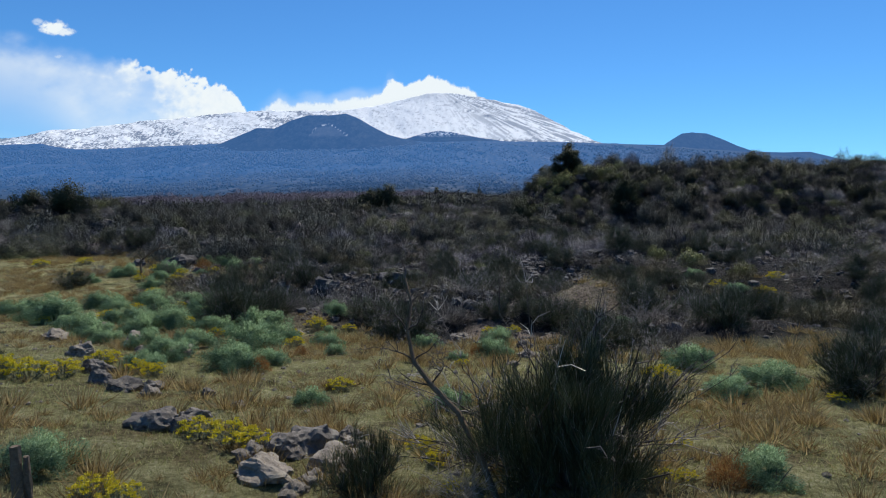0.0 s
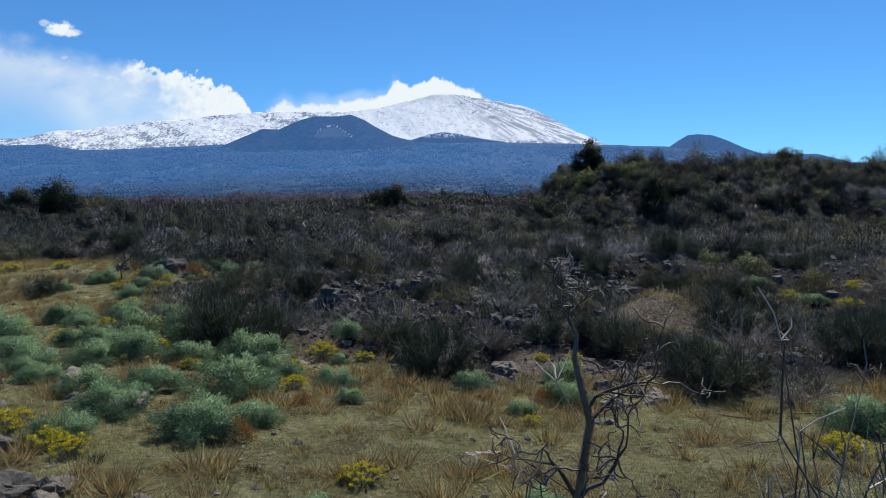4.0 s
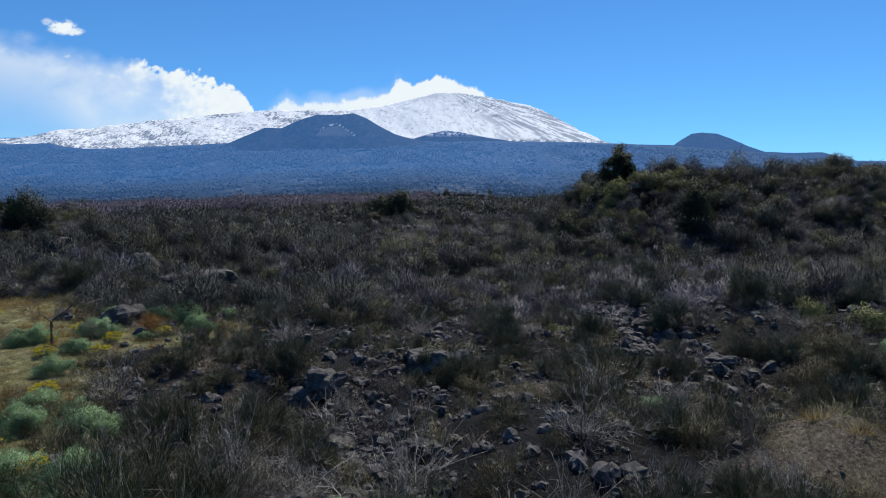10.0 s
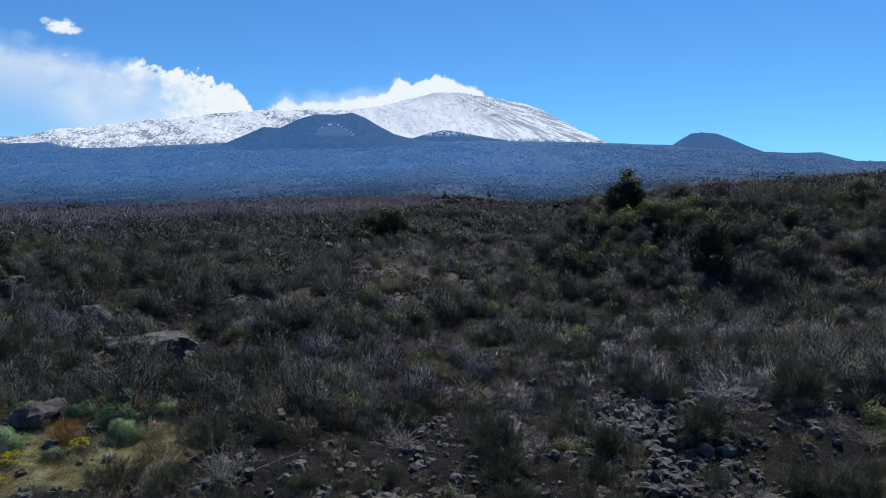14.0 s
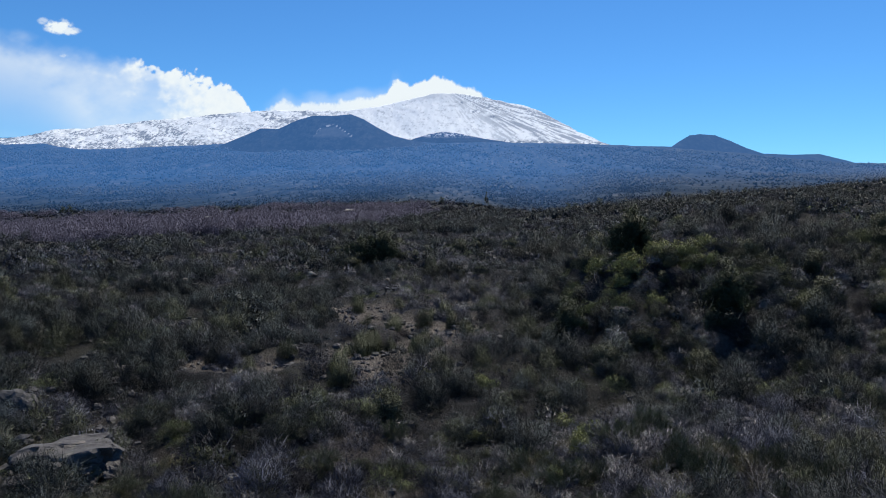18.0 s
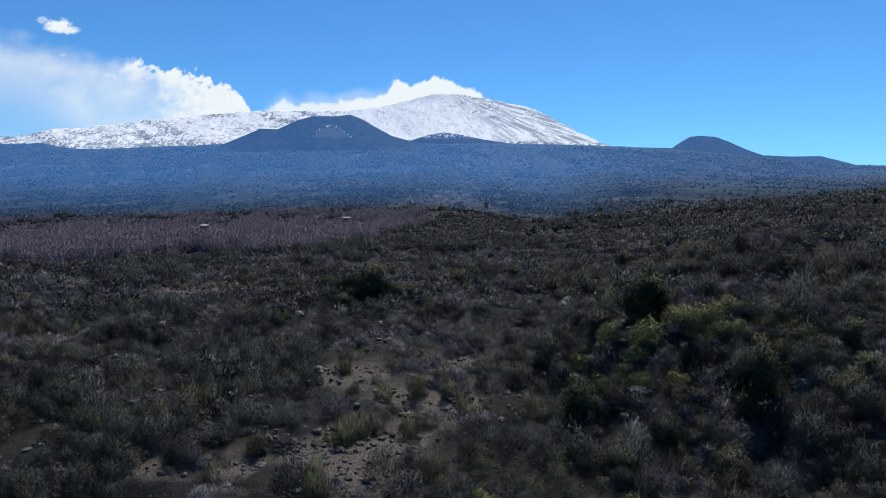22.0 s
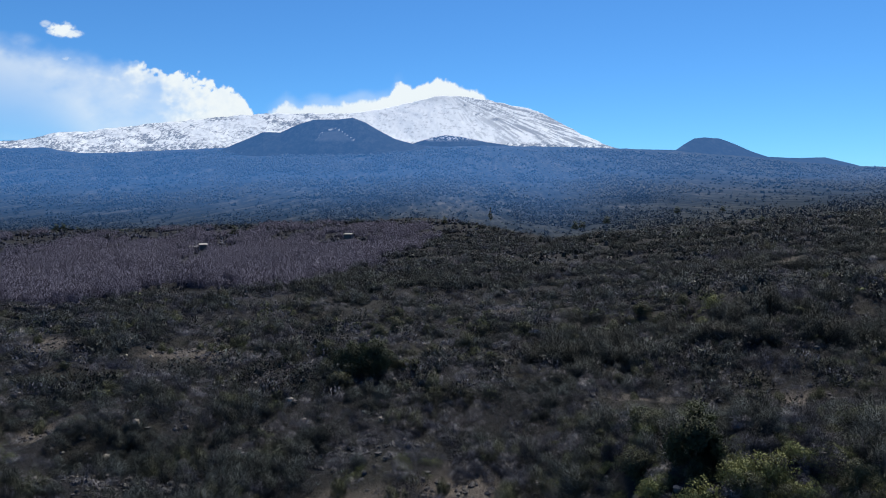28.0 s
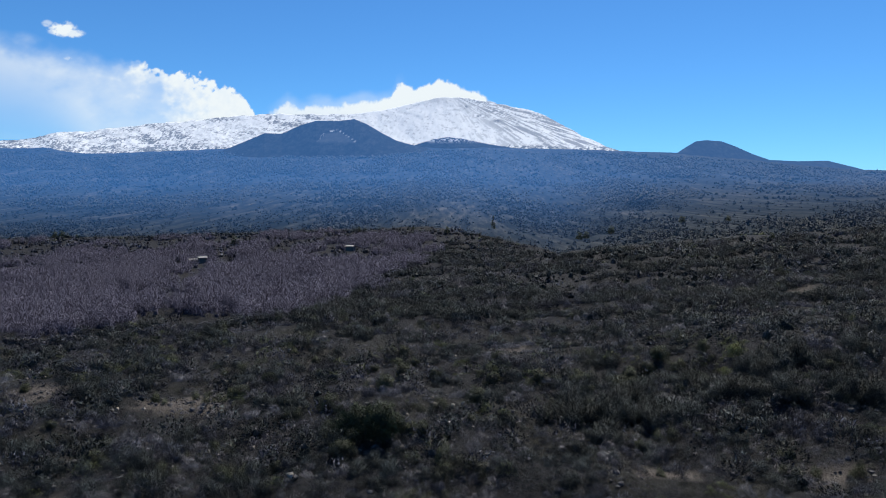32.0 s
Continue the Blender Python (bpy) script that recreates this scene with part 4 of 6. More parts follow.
def grow(start, way, length, width, depth, r, out, wander=0.3):
    """Branches of a bare tree, forking: fills out with (path, w0, w1)."""
    k = 8
    pts = [np.array(start, float)]
    d = unit(np.array(way, float))
    for _ in range(k - 1):
        d = unit(d + r.normal(size=3) * wander + np.array([0, 0, 0.05]))
        pts.append(pts[-1] + d * length / (k - 1))
    out.append((np.array(pts), width, width * 0.32))
    if depth:
        for _ in range(r.integers(4, 8)):
            i = r.integers(3, k)
            side = unit(d * 0.7 + r.normal(size=3) * 0.7)
            grow(pts[i], side, length * r.uniform(0.38, 0.62), width * (0.62 - 0.04 * i), depth - 1, r, out, wander * 1.12)


def bare_tree(name, label, seed, height, width, depth, mat, twig_mat, trunk_way=(0.1, 0, 1), twig=0.007, bends=None):
    """A leafless tree: one trunk, and limbs that fork down to twigs."""
    r = rng(seed)
    ob = thing(name, label, "tree")
    out = []
    if bends:
        line = np.array(bends, float)
        out.append((line, width, width * 0.4))
        for k, way, long in ((2, (0.8, 0.2, 0.4), 0.5), (3, (-0.9, 0.1, 0.25), 0.75), (3, (0.7, 0.3, 0.5), 0.55), (4, (-0.6, -0.2, 0.7), 0.7), (4, (0.8, 0, 0.6), 0.7), (5, (-0.7, 0.2, 0.6), 0.7), (5, (0.6, -0.2, 0.8), 0.7), (6, (-0.4, 0.2, 1), 0.6), (6, (0.5, 0, 0.9), 0.6), (7, (-0.2, 0, 1), 0.45)):
            grow(line[k], way, long * 0.62, width * 0.28, depth - 1, r, out, 0.3)
    else:
        grow((0, 0, -0.05), trunk_way, height * 0.6, width, depth, r, out, 0.26)
    part("trunk", strand_mesh("trunk", out[0][0][None], out[0][1], out[0][2], mat), ob)
    limbs = np.stack([o[0] for o in out[1:]])
    limbs[..., 2] = np.maximum(limbs[..., 2], 0.25)
    ws = np.array([o[1] for o in out[1:]])
    thick = ws > width * 0.28
    for limb, w in zip(limbs[thick], ws[thick]):
        part("limb", strand_mesh("limb", limb[None], w, w * 0.32, mat), ob)
    part("brushwood", strand_mesh("brushwood", limbs[~thick], np.maximum(ws[~thick], twig), twig / 2, twig_mat), ob, kind="stuff")
    return ob


def lentisk(seed, label, n=5200, leaf=0.021, mat=None, flat=1.0):
    """A dense rounded evergreen shrub one metre across, made of leafy clumps."""
    r = rng(seed)
    ob = thing("evergreen_shrub", label, "shrub", "rounded evergreen shrubs")
    c = unit(r.normal(size=(26, 3)) + np.array([0, 0, 0.3]))
    c[:, 2] = np.abs(c[:, 2])
    c = c * r.uniform(0.2, 0.85, 26)[:, None] * np.array([0.5, 0.5, 0.62 * flat]) + np.array([0, 0, 0.08 * flat])
    rad = r.uniform(0.10, 0.2, 26)
    s = np.linspace(0, 1, 4)[None, :, None]
    part("stem", strand_mesh("stem", c[:14, None, :] * s, 0.03, 0.01, M_BARK), ob, kind="stuff")
    k = r.integers(0, 26, n)
    base = c[k] + unit(r.normal(size=(n, 3))) * (rad[k] * r.uniform(0.3, 1, n) ** 0.5)[:, None]
    tip = base + unit(r.normal(size=(n, 3)) + np.array([0, 0, 0.5])) * leaf * 1.5
    base[:, 2], tip[:, 2] = np.maximum(base[:, 2], 0.0), np.maximum(tip[:, 2], 0.02)
    part("foliage", soft_blade_mesh("foliage", blades(base, tip, leaf, seed + 2), mat or M_LENTISK, 0.2 * flat), ob, kind="stuff")
    return ob


def leafy_tree(name, label, seed, size, height, n, width, mat, cone=False):
    """A dense evergreen: short trunk, a few limbs, a crown of leaf clumps with gaps."""
    r = rng(seed)
    ob = thing(name, label, "tree")
    s = np.linspace(0, 1, 5)[None, :, None]
    part("trunk", strand_mesh("trunk", np.array([0, 0, height * 0.6])[None, None] * s + r.normal(size=(1, 5, 3)) * 0.03 * s, size * 0.07, size * 0.03, M_TRUNK), ob)
    clumps = 46
    if cone:
        z = r.uniform(0.12, 1, clumps)
        a = r.uniform(0, 6.283, clumps)
        q = (1 - z) * size * 0.5 * r.uniform(0.5, 1, clumps)
        c = np.stack([np.cos(a) * q, np.sin(a) * q, z * height], 1)
        rad = size * (0.06 + 0.14 * (1 - z))
    else:
        c = unit(r.normal(size=(clumps, 3)) + np.array([0, 0, 0.35]))
        c[:, 2] = np.abs(c[:, 2])
        c = c * r.uniform(0.35, 0.92, clumps)[:, None] * np.array([size * 0.5, size * 0.5, height * 0.86]) + np.array([0, 0, height * 0.12])
        rad = size * r.uniform(0.10, 0.2, clumps)
    path = np.array([0, 0, height * 0.15])[None, None] * (1 - s) + c[:16, None, :] * s
    part("limb", strand_mesh("limb", path, size * 0.03, size * 0.008, M_TRUNK), ob, kind="stuff")
    k = r.integers(0, clumps, n)
    base = c[k] + unit(r.normal(size=(n, 3))) * (rad[k] * r.uniform(0.2, 1, n))[:, None]
    tip = base + unit(r.normal(size=(n, 3)) + np.array([0, 0, 0.4])) * (size * 0.05)
    base[:, 2], tip[:, 2] = np.maximum(base[:, 2], 0.05), np.maximum(tip[:, 2], 0.1)
    part("crown", soft_blade_mesh("crown", blades(base, tip, width, seed + 2), mat, height * 0.4), ob, kind="stuff")
    return ob
# ---------------------------------------------------------------- rocks
def rock_mesh(name, seed, material, level=3, flat=0.6, jag=0.5):
    """A broken, worn block about one metre across, flattened underneath."""
    bm = bmesh.new()
    bmesh.ops.create_icosphere(bm, subdivisions=level, radius=0.5)
    r = random.Random(seed)
    cuts = [(Vector((r.gauss(0, 1), r.gauss(0, 1), r.gauss(0, 0.7))).normalized(), r.uniform(0.26, 0.42)) for _ in range(9)]
    for v in bm.verts:
        p = v.co.copy()
        for n, d in cuts:
            over = p.dot(n) - d
            if over > 0:
                p -= n * over * 0.85
        p *= 1 + jag * (0.36 * noise.noise(p * 3.1 + Vector((seed, 0, 0))) + 0.18 * noise.noise(p * 7.0 + Vector((0, seed, 0))) + 0.09 * noise.noise(p * 16.0 + Vector((0, 0, seed))))
        p.z = max(p.z * flat, -0.16)
        v.co = p
    me = bpy.data.meshes.new(name)
    bm.to_mesh(me)
    bm.free()
    me.materials.append(material)
    return me


def rock_tris(seed, level, jag=0.8):
    """Triangles of a small clinker block, for rubble."""
    bm = bmesh.new()
    bmesh.ops.create_icosphere(bm, subdivisions=level, radius=0.5)
    out = []
    for v in bm.verts:
        p = v.co
        v.co = p * (1 + jag * 0.7 * noise.noise(p * 2.7 + Vector((seed, 3, 0)))) * (0.95 + 0.4 * noise.noise(p * 6 + Vector((2, seed, 0))))
        v.co.z *= 0.85
    for f in bm.faces:
        out.append([tuple(v.co) for v in f.verts])
    bm.free()
    return np.array(out)


def place_rocks(name, label, category, group, meshes, places, seed, sink=0.1, grow_by=1.0):
    r = random.Random(seed)
    for k, (x, y, s) in enumerate(places):
        s = s * grow_by
        ob = new(name, meshes[k % len(meshes)])
        ob.matrix_basis = pose(x, y, float(land(x, y)) + (0.14 - sink) * s, r.uniform(-8, 8), r.uniform(-8, 8), r.uniform(0, 360)) @ Matrix.Diagonal((s, s * r.uniform(0.7, 1.1), s * r.uniform(0.8, 1.15), 1))
        tagged(ob, label, category, group)


stone_meshes = [rock_mesh("stone", 10 + k, M_STONE, 4, 0.55, 1.1) for k in range(5)]
lava_meshes = [rock_mesh("lava_block", 30 + k, M_LAVA, 4, 0.75, 1.15) for k in range(5)]
place_rocks("field_stone", "grey weathered basalt stone lying on the turf", "stone", "stones on the turf", stone_meshes, (
    (-9.8, 19.0, 0.8), (-9.9, 17.3, 0.8), (-7.2, 15.7, 0.85), (-1.3, 7.75, 0.6), (-2.0, 7.4, 0.66), (-1.6, 7.0, 0.32), (-1.3, 8.9, 0.36), (-1.45, 7.3, 0.3), (-3.7, 10.6, 0.24), (-3.1, 10.1, 0.24), (0.6, 20.4, 0.6),
    (1.9, 15.6, 0.42), (2.7, 15.9, 0.5), (-1.0, 7.3, 0.4), (-1.1, 8.3, 0.4), (-2.3, 7.9, 0.36), (-4.6, 10.5, 0.4), (-7.4, 13.8, 0.6), (-5.6, 14.4, 0.5), (1.5, 14.5, 0.25), (-6.6, 14.7, 0.32), (-4.1, 19.0, 0.36)), 1, 0.1, 1.22)
basalt_meshes = [rock_mesh("basalt_block", 60 + k, M_BASALT, 4, 0.65, 1.1) for k in range(4)]
place_rocks("field_stone", "dark basalt stone half sunk in the turf", "stone", "stones on the turf", basalt_meshes, (
    (-6.2, 12.1, 0.62), (-5.1, 10.8, 0.6), (-5.7, 11.2, 0.55), (-4.7, 10.9, 0.48), (-3.8, 8.8, 0.74), (-3.45, 9.4, 0.52), (-3.4, 8.75, 0.5), (-1.6, 8.35, 0.74), (-1.95, 8.1, 0.6), (-2.2, 8.5, 0.4), (2.0, 16.9, 0.5), (0.7, 20.2, 0.6), (2.6, 16.4, 0.4)), 2)
place_rocks("lava_boulder", "black rough lava boulder in the scrub", "rock", "lava boulders", lava_meshes, (
    (-14.8, 38.2, 1.9), (-2.3, 31.9, 1.9), (-1.4, 31.3, 1.2), (-14.9, 45.6, 1.7), (-13.6, 45.9, 1.4), (-16.2, 46.0, 1.5), (-15.4, 44.9, 1.1), (-12.8, 46.4, 1.1), (-5.1, 29.4, 1.4), (-5.7, 29.0, 1.0), (-4.3, 26.8, 0.85), (-2.2, 24.9, 0.7), (-17.2, 38.6, 1.0), (-12.4, 37.2, 0.6), (-20, 52, 1.8), (6.8, 33.2, 1.2), (8.6, 39.5, 1.1), (-26, 58, 2.6), (-31, 62, 2.4), (13, 52, 1.2), (9.5, 62, 1.3), (11, 66, 1.5), (20, 66, 1.4)), 3)

# a flat-topped lava slab that stands out of the scrub
slab = thing("lava_slab", "flat-topped block of lava with a pale crusted top", "rock")
slab.matrix_basis = pose(-14.6, 47.0, float(land(-14.6, 47.0)) + 0.45, 0, -2, 12)
side = rock_mesh("slab_body", 51, M_LAVA, 5, 0.62, 1.5)
for v in side.vertices:
    v.co.x, v.co.y, v.co.z = v.co.x * 4.2, v.co.y * 3.0, min(v.co.z * 4.2, 0.62 + 0.14 * noise.noise(v.co * 4)) - 0.15
part("slab_body", side, slab)
crust = rock_mesh("crust", 52, M_BASALT, 4, 0.3, 1.0)
for v in crust.vertices:
    v.co.x, v.co.y, v.co.z = v.co.x * 1.5, v.co.y * 0.8, v.co.z * 0.3 + 0.42
part("crust", crust, slab, "pale crusted top")


def rubble_mask(x, y):
    """Where bare clinker shows between the shrubs."""
    m = 0.22 + 0.7 * step(fbm(x * 0.16, y * 0.16, 3, 61), 0.52, 0.62)
    m = m + 0.3 * (bell(x, y, -3.6, 25, 1.7, 5.5) + bell(x, y, 5.2, 38, 2.6, 5) + bell(x, y, 6.2, 32.5, 1.8, 2.2)) + bell(x, y, -20, 50, 5, 4) * 0.6
    return np.clip(m, 0, 1) * (1 - turf_mask(x, y)) * (1 - wood_mask(x, y))


LAVA_HEAPS = ((-14.8, 44.8, 1.4, 0.8, 180), (-3.4, 25, 0.7, 2.2, 240), (5.0, 37.5, 1.3, 2.2, 620), (6.2, 32.5, 0.9, 1.1, 120), (-1.6, 31.8, 1.2, 1.0, 160), (-20, 50, 3, 2.4, 200), (-8, 88, 2.4, 1.6, 160), (-18, 68, 4, 2.5, 300), (-27, 84, 3, 2, 200), (-21.5, 58, 3.0, 2.0, 320), (-28.5, 76, 3.0, 2.0, 200), (-17.5, 79, 2.2, 1.4, 260), (-24, 81, 1.6, 1.2, 120), (-7.4, 63.5, 1.5, 1.0, 140), (-13, 88, 2.5, 1.4, 200), (3, 88, 2, 1.2, 120))
rr = rng(71)
small = [rock_tris(k, 2) for k in range(7)]
tiny = [rock_tris(20 + k, 1) for k in range(7)]
x, y = fan(6500, 17, 46, 72, 0.74, rubble_mask)
stuff("lava_rubble", "dark grey clinker rubble between the shrubs", "rubble", scatter_mesh("lava_rubble", small, on_land(x, y, rr.uniform(0.12, 1.0, len(x)) ** 3.2 * 0.42 + 0.07, -0.02), M_LAVA, 73))
x = np.concatenate([rr.normal(a, p, n) for a, b, p, q, n in LAVA_HEAPS])
y = np.concatenate([rr.normal(b, q, n) for a, b, p, q, n in LAVA_HEAPS])
stuff("lava_heaps", "heaps of rough grey lava blocks", "rubble", scatter_mesh("lava_heaps", small, on_land(x, y, rr.uniform(0.25, 1.0, len(x)) ** 3.0 * 0.42 + 0.09, -0.03), M_LAVA, 86))
x, y = fan(13000, 17, 62, 82, 0.74, lambda x, y: np.clip(rubble_mask(x, y) + 0.25, 0, 1) * (1 - turf_mask(x, y)))
stuff("clinker", "small dark clinker covering the lava ground", "rubble", scatter_mesh("clinker", tiny, on_land(x, y, rr.uniform(0.05, 0.2, len(x)), -0.01), M_LAVA, 83))
x, y = fan(15000, 46, 170, 74, 0.74, rubble_mask)
stuff("far_lava_rubble", "dark clinker rubble on the lava field", "rubble", scatter_mesh("far_lava_rubble", tiny, on_land(x, y, rr.uniform(0.1, 1.0, len(x)) ** 3 * 0.6 + 0.12, 0.0), M_LAVA, 75))
x, y = fan(60000, 52, 150, 84, 0.74, gravel_mask)
stuff("cinder_gravel", "grey cinders and stones strewn over bare clearings", "rubble", scatter_mesh("cinder_gravel", tiny, on_land(x, y, rr.uniform(0.2, 1, len(x)) ** 3 * 0.5 + 0.06, -0.02), M_LAVA, 85))
x, y = fan(4200, 5, 26, 76, 0.74, lambda x, y: turf_mask(x, y) * (0.25 + step(fbm(x * 0.5, y * 0.5, 2, 77), 0.55, 0.7)))
stuff("pebbles", "small grey stones scattered on the turf", "stones", scatter_mesh("pebbles", tiny, on_land(x, y, rr.uniform(0.1, 1, len(x)) ** 3 * 0.13 + 0.02, 0.0), M_STONE, 78))
x, y = fan(300, 60, 150, 79, 0.7, lambda x, y: (x < 0) * step(y, 70, 110) * 1.0)
stuff("pale_blocks", "pale weathered blocks catching the sun in the scrub", "stones", scatter_mesh("pale_blocks", tiny, on_land(x, y, rr.uniform(0.3, 0.8, len(x)), -0.25), M_STONE, 80))
# ---------------------------------------------------------------- the scrub: single shrubs near the path, the rest as a mass
BROOM_LABEL = "dark green broom bush with upright twigs on the lava"
brooms = [broom(100 + k, 4200, 0.0046, BROOM_LABEL, (0.40, 0.25, 0.60, 0.30)[k], (0.85, 0.95, 0.70, 0.90)[k]) for k in range(4)]
hero = broom(140, 15000, 0.0029, "large dense dark broom bush with dry grey branches inside")
hero.matrix_basis = stand(1.32, 7.3, 2.45, 20, 0.02, 0.98)
hero2 = broom(141, 3400, 0.0048, "small upright broom bush beside weathered stones")
hero2.matrix_basis = stand(-0.80, 7.0, 0.95, 80, 0.02, 1.15)
set_out(brooms, (
    (7.2, 11.6, 1.75), (7.8, 12.4, 1.5), (-6.3, 20.6, 2.5), (-5.6, 21.4, 1.9), (-1.1, 18.5, 1.85), (1.8, 21.9, 1.6), (2.9, 22.2, 1.1), (3.9, 16.6, 1.7), (4.7, 17.0, 1.4), (6.3, 22.2, 1.7),
    (4.1, 25.2, 1.6), (10.3, 31.6, 1.8), (6.5, 36.8, 2.2), (0.1, 35.7, 1.9), (-17.4, 31.8, 1.8), (1.8, 27.0, 1.4), (9.7, 38.1, 2.2), (3.3, 35.7, 1.6), (7.6, 18.4, 1.7), (9.4, 20.5, 1.8), (-8.1, 26.7, 2.6),
    (-6.4, 27.5, 2.2), (-13.8, 51.4, 2.4), (-9.7, 33.3, 1.5), (2.6, 33.9, 1.2), (3.8, 41.4, 1.2), (-6.5, 44.2, 1.5), (-8.0, 34.8, 1.6), (11.4, 30.8, 1.8), (-0.3, 38.4, 1.4)), 5)

DRY_LABEL = "grey leafless shrub with arching twigs on the lava"
dead = [dead_shrub(200 + k, 70, DRY_LABEL, M_BARK, 0.4) for k in range(4)]
set_out(dead, (
    (-5.1, 21.6, 1.8), (-4.2, 22.6, 1.6), (-3.4, 26.5, 1.7), (0.8, 24.2, 1.8), (2.2, 25.8, 1.7), (-8.0, 24.6, 1.7), (3.4, 16.9, 1.1), (4.9, 15.7, 1.2), (5.6, 16.3, 1.2), (1.6, 21.9, 1.4), (0.6, 21.8, 1.5),
    (-2.6, 21.8, 1.4), (5.2, 33, 1.5), (-10.5, 29.0, 1.7), (1.5, 8.0, 2.6), (1.0, 7.9, 2.3), (2.0, 8.1, 2.2)), 7)

dry = [dead_shrub(231 + 2 * k, 46, "bleached dead shrub with long arching twigs", M_BLEACHED, 0.8) for k in range(3)]
set_out(dry, ( (2.9, 10.2, 1.4), (0.2, 7.0, 0.9), (0.2, 22.0, 1.4), (3.6, 22.4, 1.4), (4.6, 19.4, 1.3), (6.0, 20.4, 1.4), (7.4, 19.8, 1.7), (9.2, 21.8, 1.8), (-0.8, 21.6, 1.7), (-2.4, 23.4, 1.8), (-5.6, 23.6, 1.8)), 9)
x, y = fan(260, 19, 44, 29, 0.72, scrub_mask)
for k, (px, py, s) in enumerate(list(zip(x, y, rng(28).uniform(0.9, 2.0, len(x))))[:44]):
    copy_thing_at(dry[k % 3], stand(float(px), float(py), float(s), 47.0 * k, 0.05, 0.7 + 0.06 * (k % 7)))

# the rest of the single shrubs, thinning out with distance
r1 = rng(15)
x, y = fan(760, 17, 50, 16, 0.72, scrub_mask)
ok = (np.hypot(x - 1.3, y - 7) > 3) & ~((abs(x + 14.6) < 1.6) & (abs(y - 37) < 2.5))
x, y = x[ok][:330], y[ok][:330]
set_out_more = [(float(p), float(q), float(s)) for p, q, s in zip(x, y, 0.75 + 1.25 * r1.uniform(0, 1, len(x)) ** 1.4)]
for k, (px, py, s) in enumerate(set_out_more):
    copy_thing_at(brooms[k % 4], stand(px, py, s, 77.0 * k, 0.05, 0.75 + 0.05 * (k % 8)))
x, y = fan(560, 17, 48, 17, 0.72, scrub_mask)
for k, (px, py, s) in enumerate(list(zip(x, y, r1.uniform(0.7, 1.5, len(x))))[:100]):
    copy_thing_at(dead[k % 4], stand(float(px), float(py), float(s), 53.0 * k, 0.05, 0.7 + 0.06 * (k % 7)))

# the mass of the scrub: dark broom, brown heath, grey leafless brush and patches of yellow-green, in drifts
def drift(seed, low, high, scale=0.09):
    """Where one kind of shrub takes over."""
    return lambda x, y: scrub_mask(x, y) * (0.26 + 0.74 * step(fbm(x * scale, y * scale, 3, seed), low, high))


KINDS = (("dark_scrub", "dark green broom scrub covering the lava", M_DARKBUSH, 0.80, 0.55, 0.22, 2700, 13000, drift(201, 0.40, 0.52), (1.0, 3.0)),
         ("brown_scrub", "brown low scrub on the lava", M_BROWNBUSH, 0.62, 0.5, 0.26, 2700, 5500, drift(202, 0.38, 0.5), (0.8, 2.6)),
         ("grey_scrub", "grey leafless brushwood on the lava", M_GREYBUSH, 0.52, 0.2, 0.28, 3000, 4500, drift(203, 0.44, 0.56, 0.12), (0.8, 2.4)),
         ("mossy_scrub", "yellow-green low shrubs on the lava humps", M_MOSSBUSH, 0.45, 0.3, 0.2, 420, 1900, drift(204, 0.56, 0.66, 0.05), (0.8, 2.6)))
for k, (kind, label, mat, high, up, length, n0, n1, mask, sizes) in enumerate(KINDS):
    thin, more = (0.6, 0.6) if kind == "grey_scrub" else (1.0, 1.0)
    near_t = [shrub_tris(300 + 20 * k + q, 200, high, 0.011 * thin, up * 0.6, length, int(90 * more), 0.03 * thin, 0.85, (5, 2, 0)) for q in range(4)]
    mid_t = [shrub_tris(400 + 20 * k + q, 56, high, 0.026 * thin, up * 0.6, length, int(44 * more), 0.065 * thin, 0.85, (5, 2, 0)) for q in range(6)]
    far_t = [shrub_tris(480 + 20 * k + q, 14, high, 0.035 * thin, 0.4, length * 0.8, int(16 * more), 0.09 * thin, 0.85, (5, 2, 0.4 * more)) for q in range(6)]
    for name, shapes, n, y0, y1, s in ((kind, near_t, n0 * 0.25, 38, 108, 0.9), ("middle_" + kind, mid_t, n0 * 1.25, 102, 218, 1.15), ("far_" + kind, far_t, n1 * 1.7, 205, 500, 1.3)):
        x, y = fan(int(n), y0, y1, k + y0, 0.74, mask)
        size = sizes[0] * 0.8 + (sizes[1] * 1.3 - sizes[0] * 0.8) * r1.uniform(0, 1, len(x)) ** 1.8
        stuff(name, label, "shrubs", scatter_mesh(name, shapes, on_land(x, y, size * s), mat, k + y0, True))
small_t = [shrub_tris(360 + k, 9, 0.75, 0.10, 0.5, 0.3, 8, 0.18, 0.9, (5, 2, 0.5)) for k in range(6)]


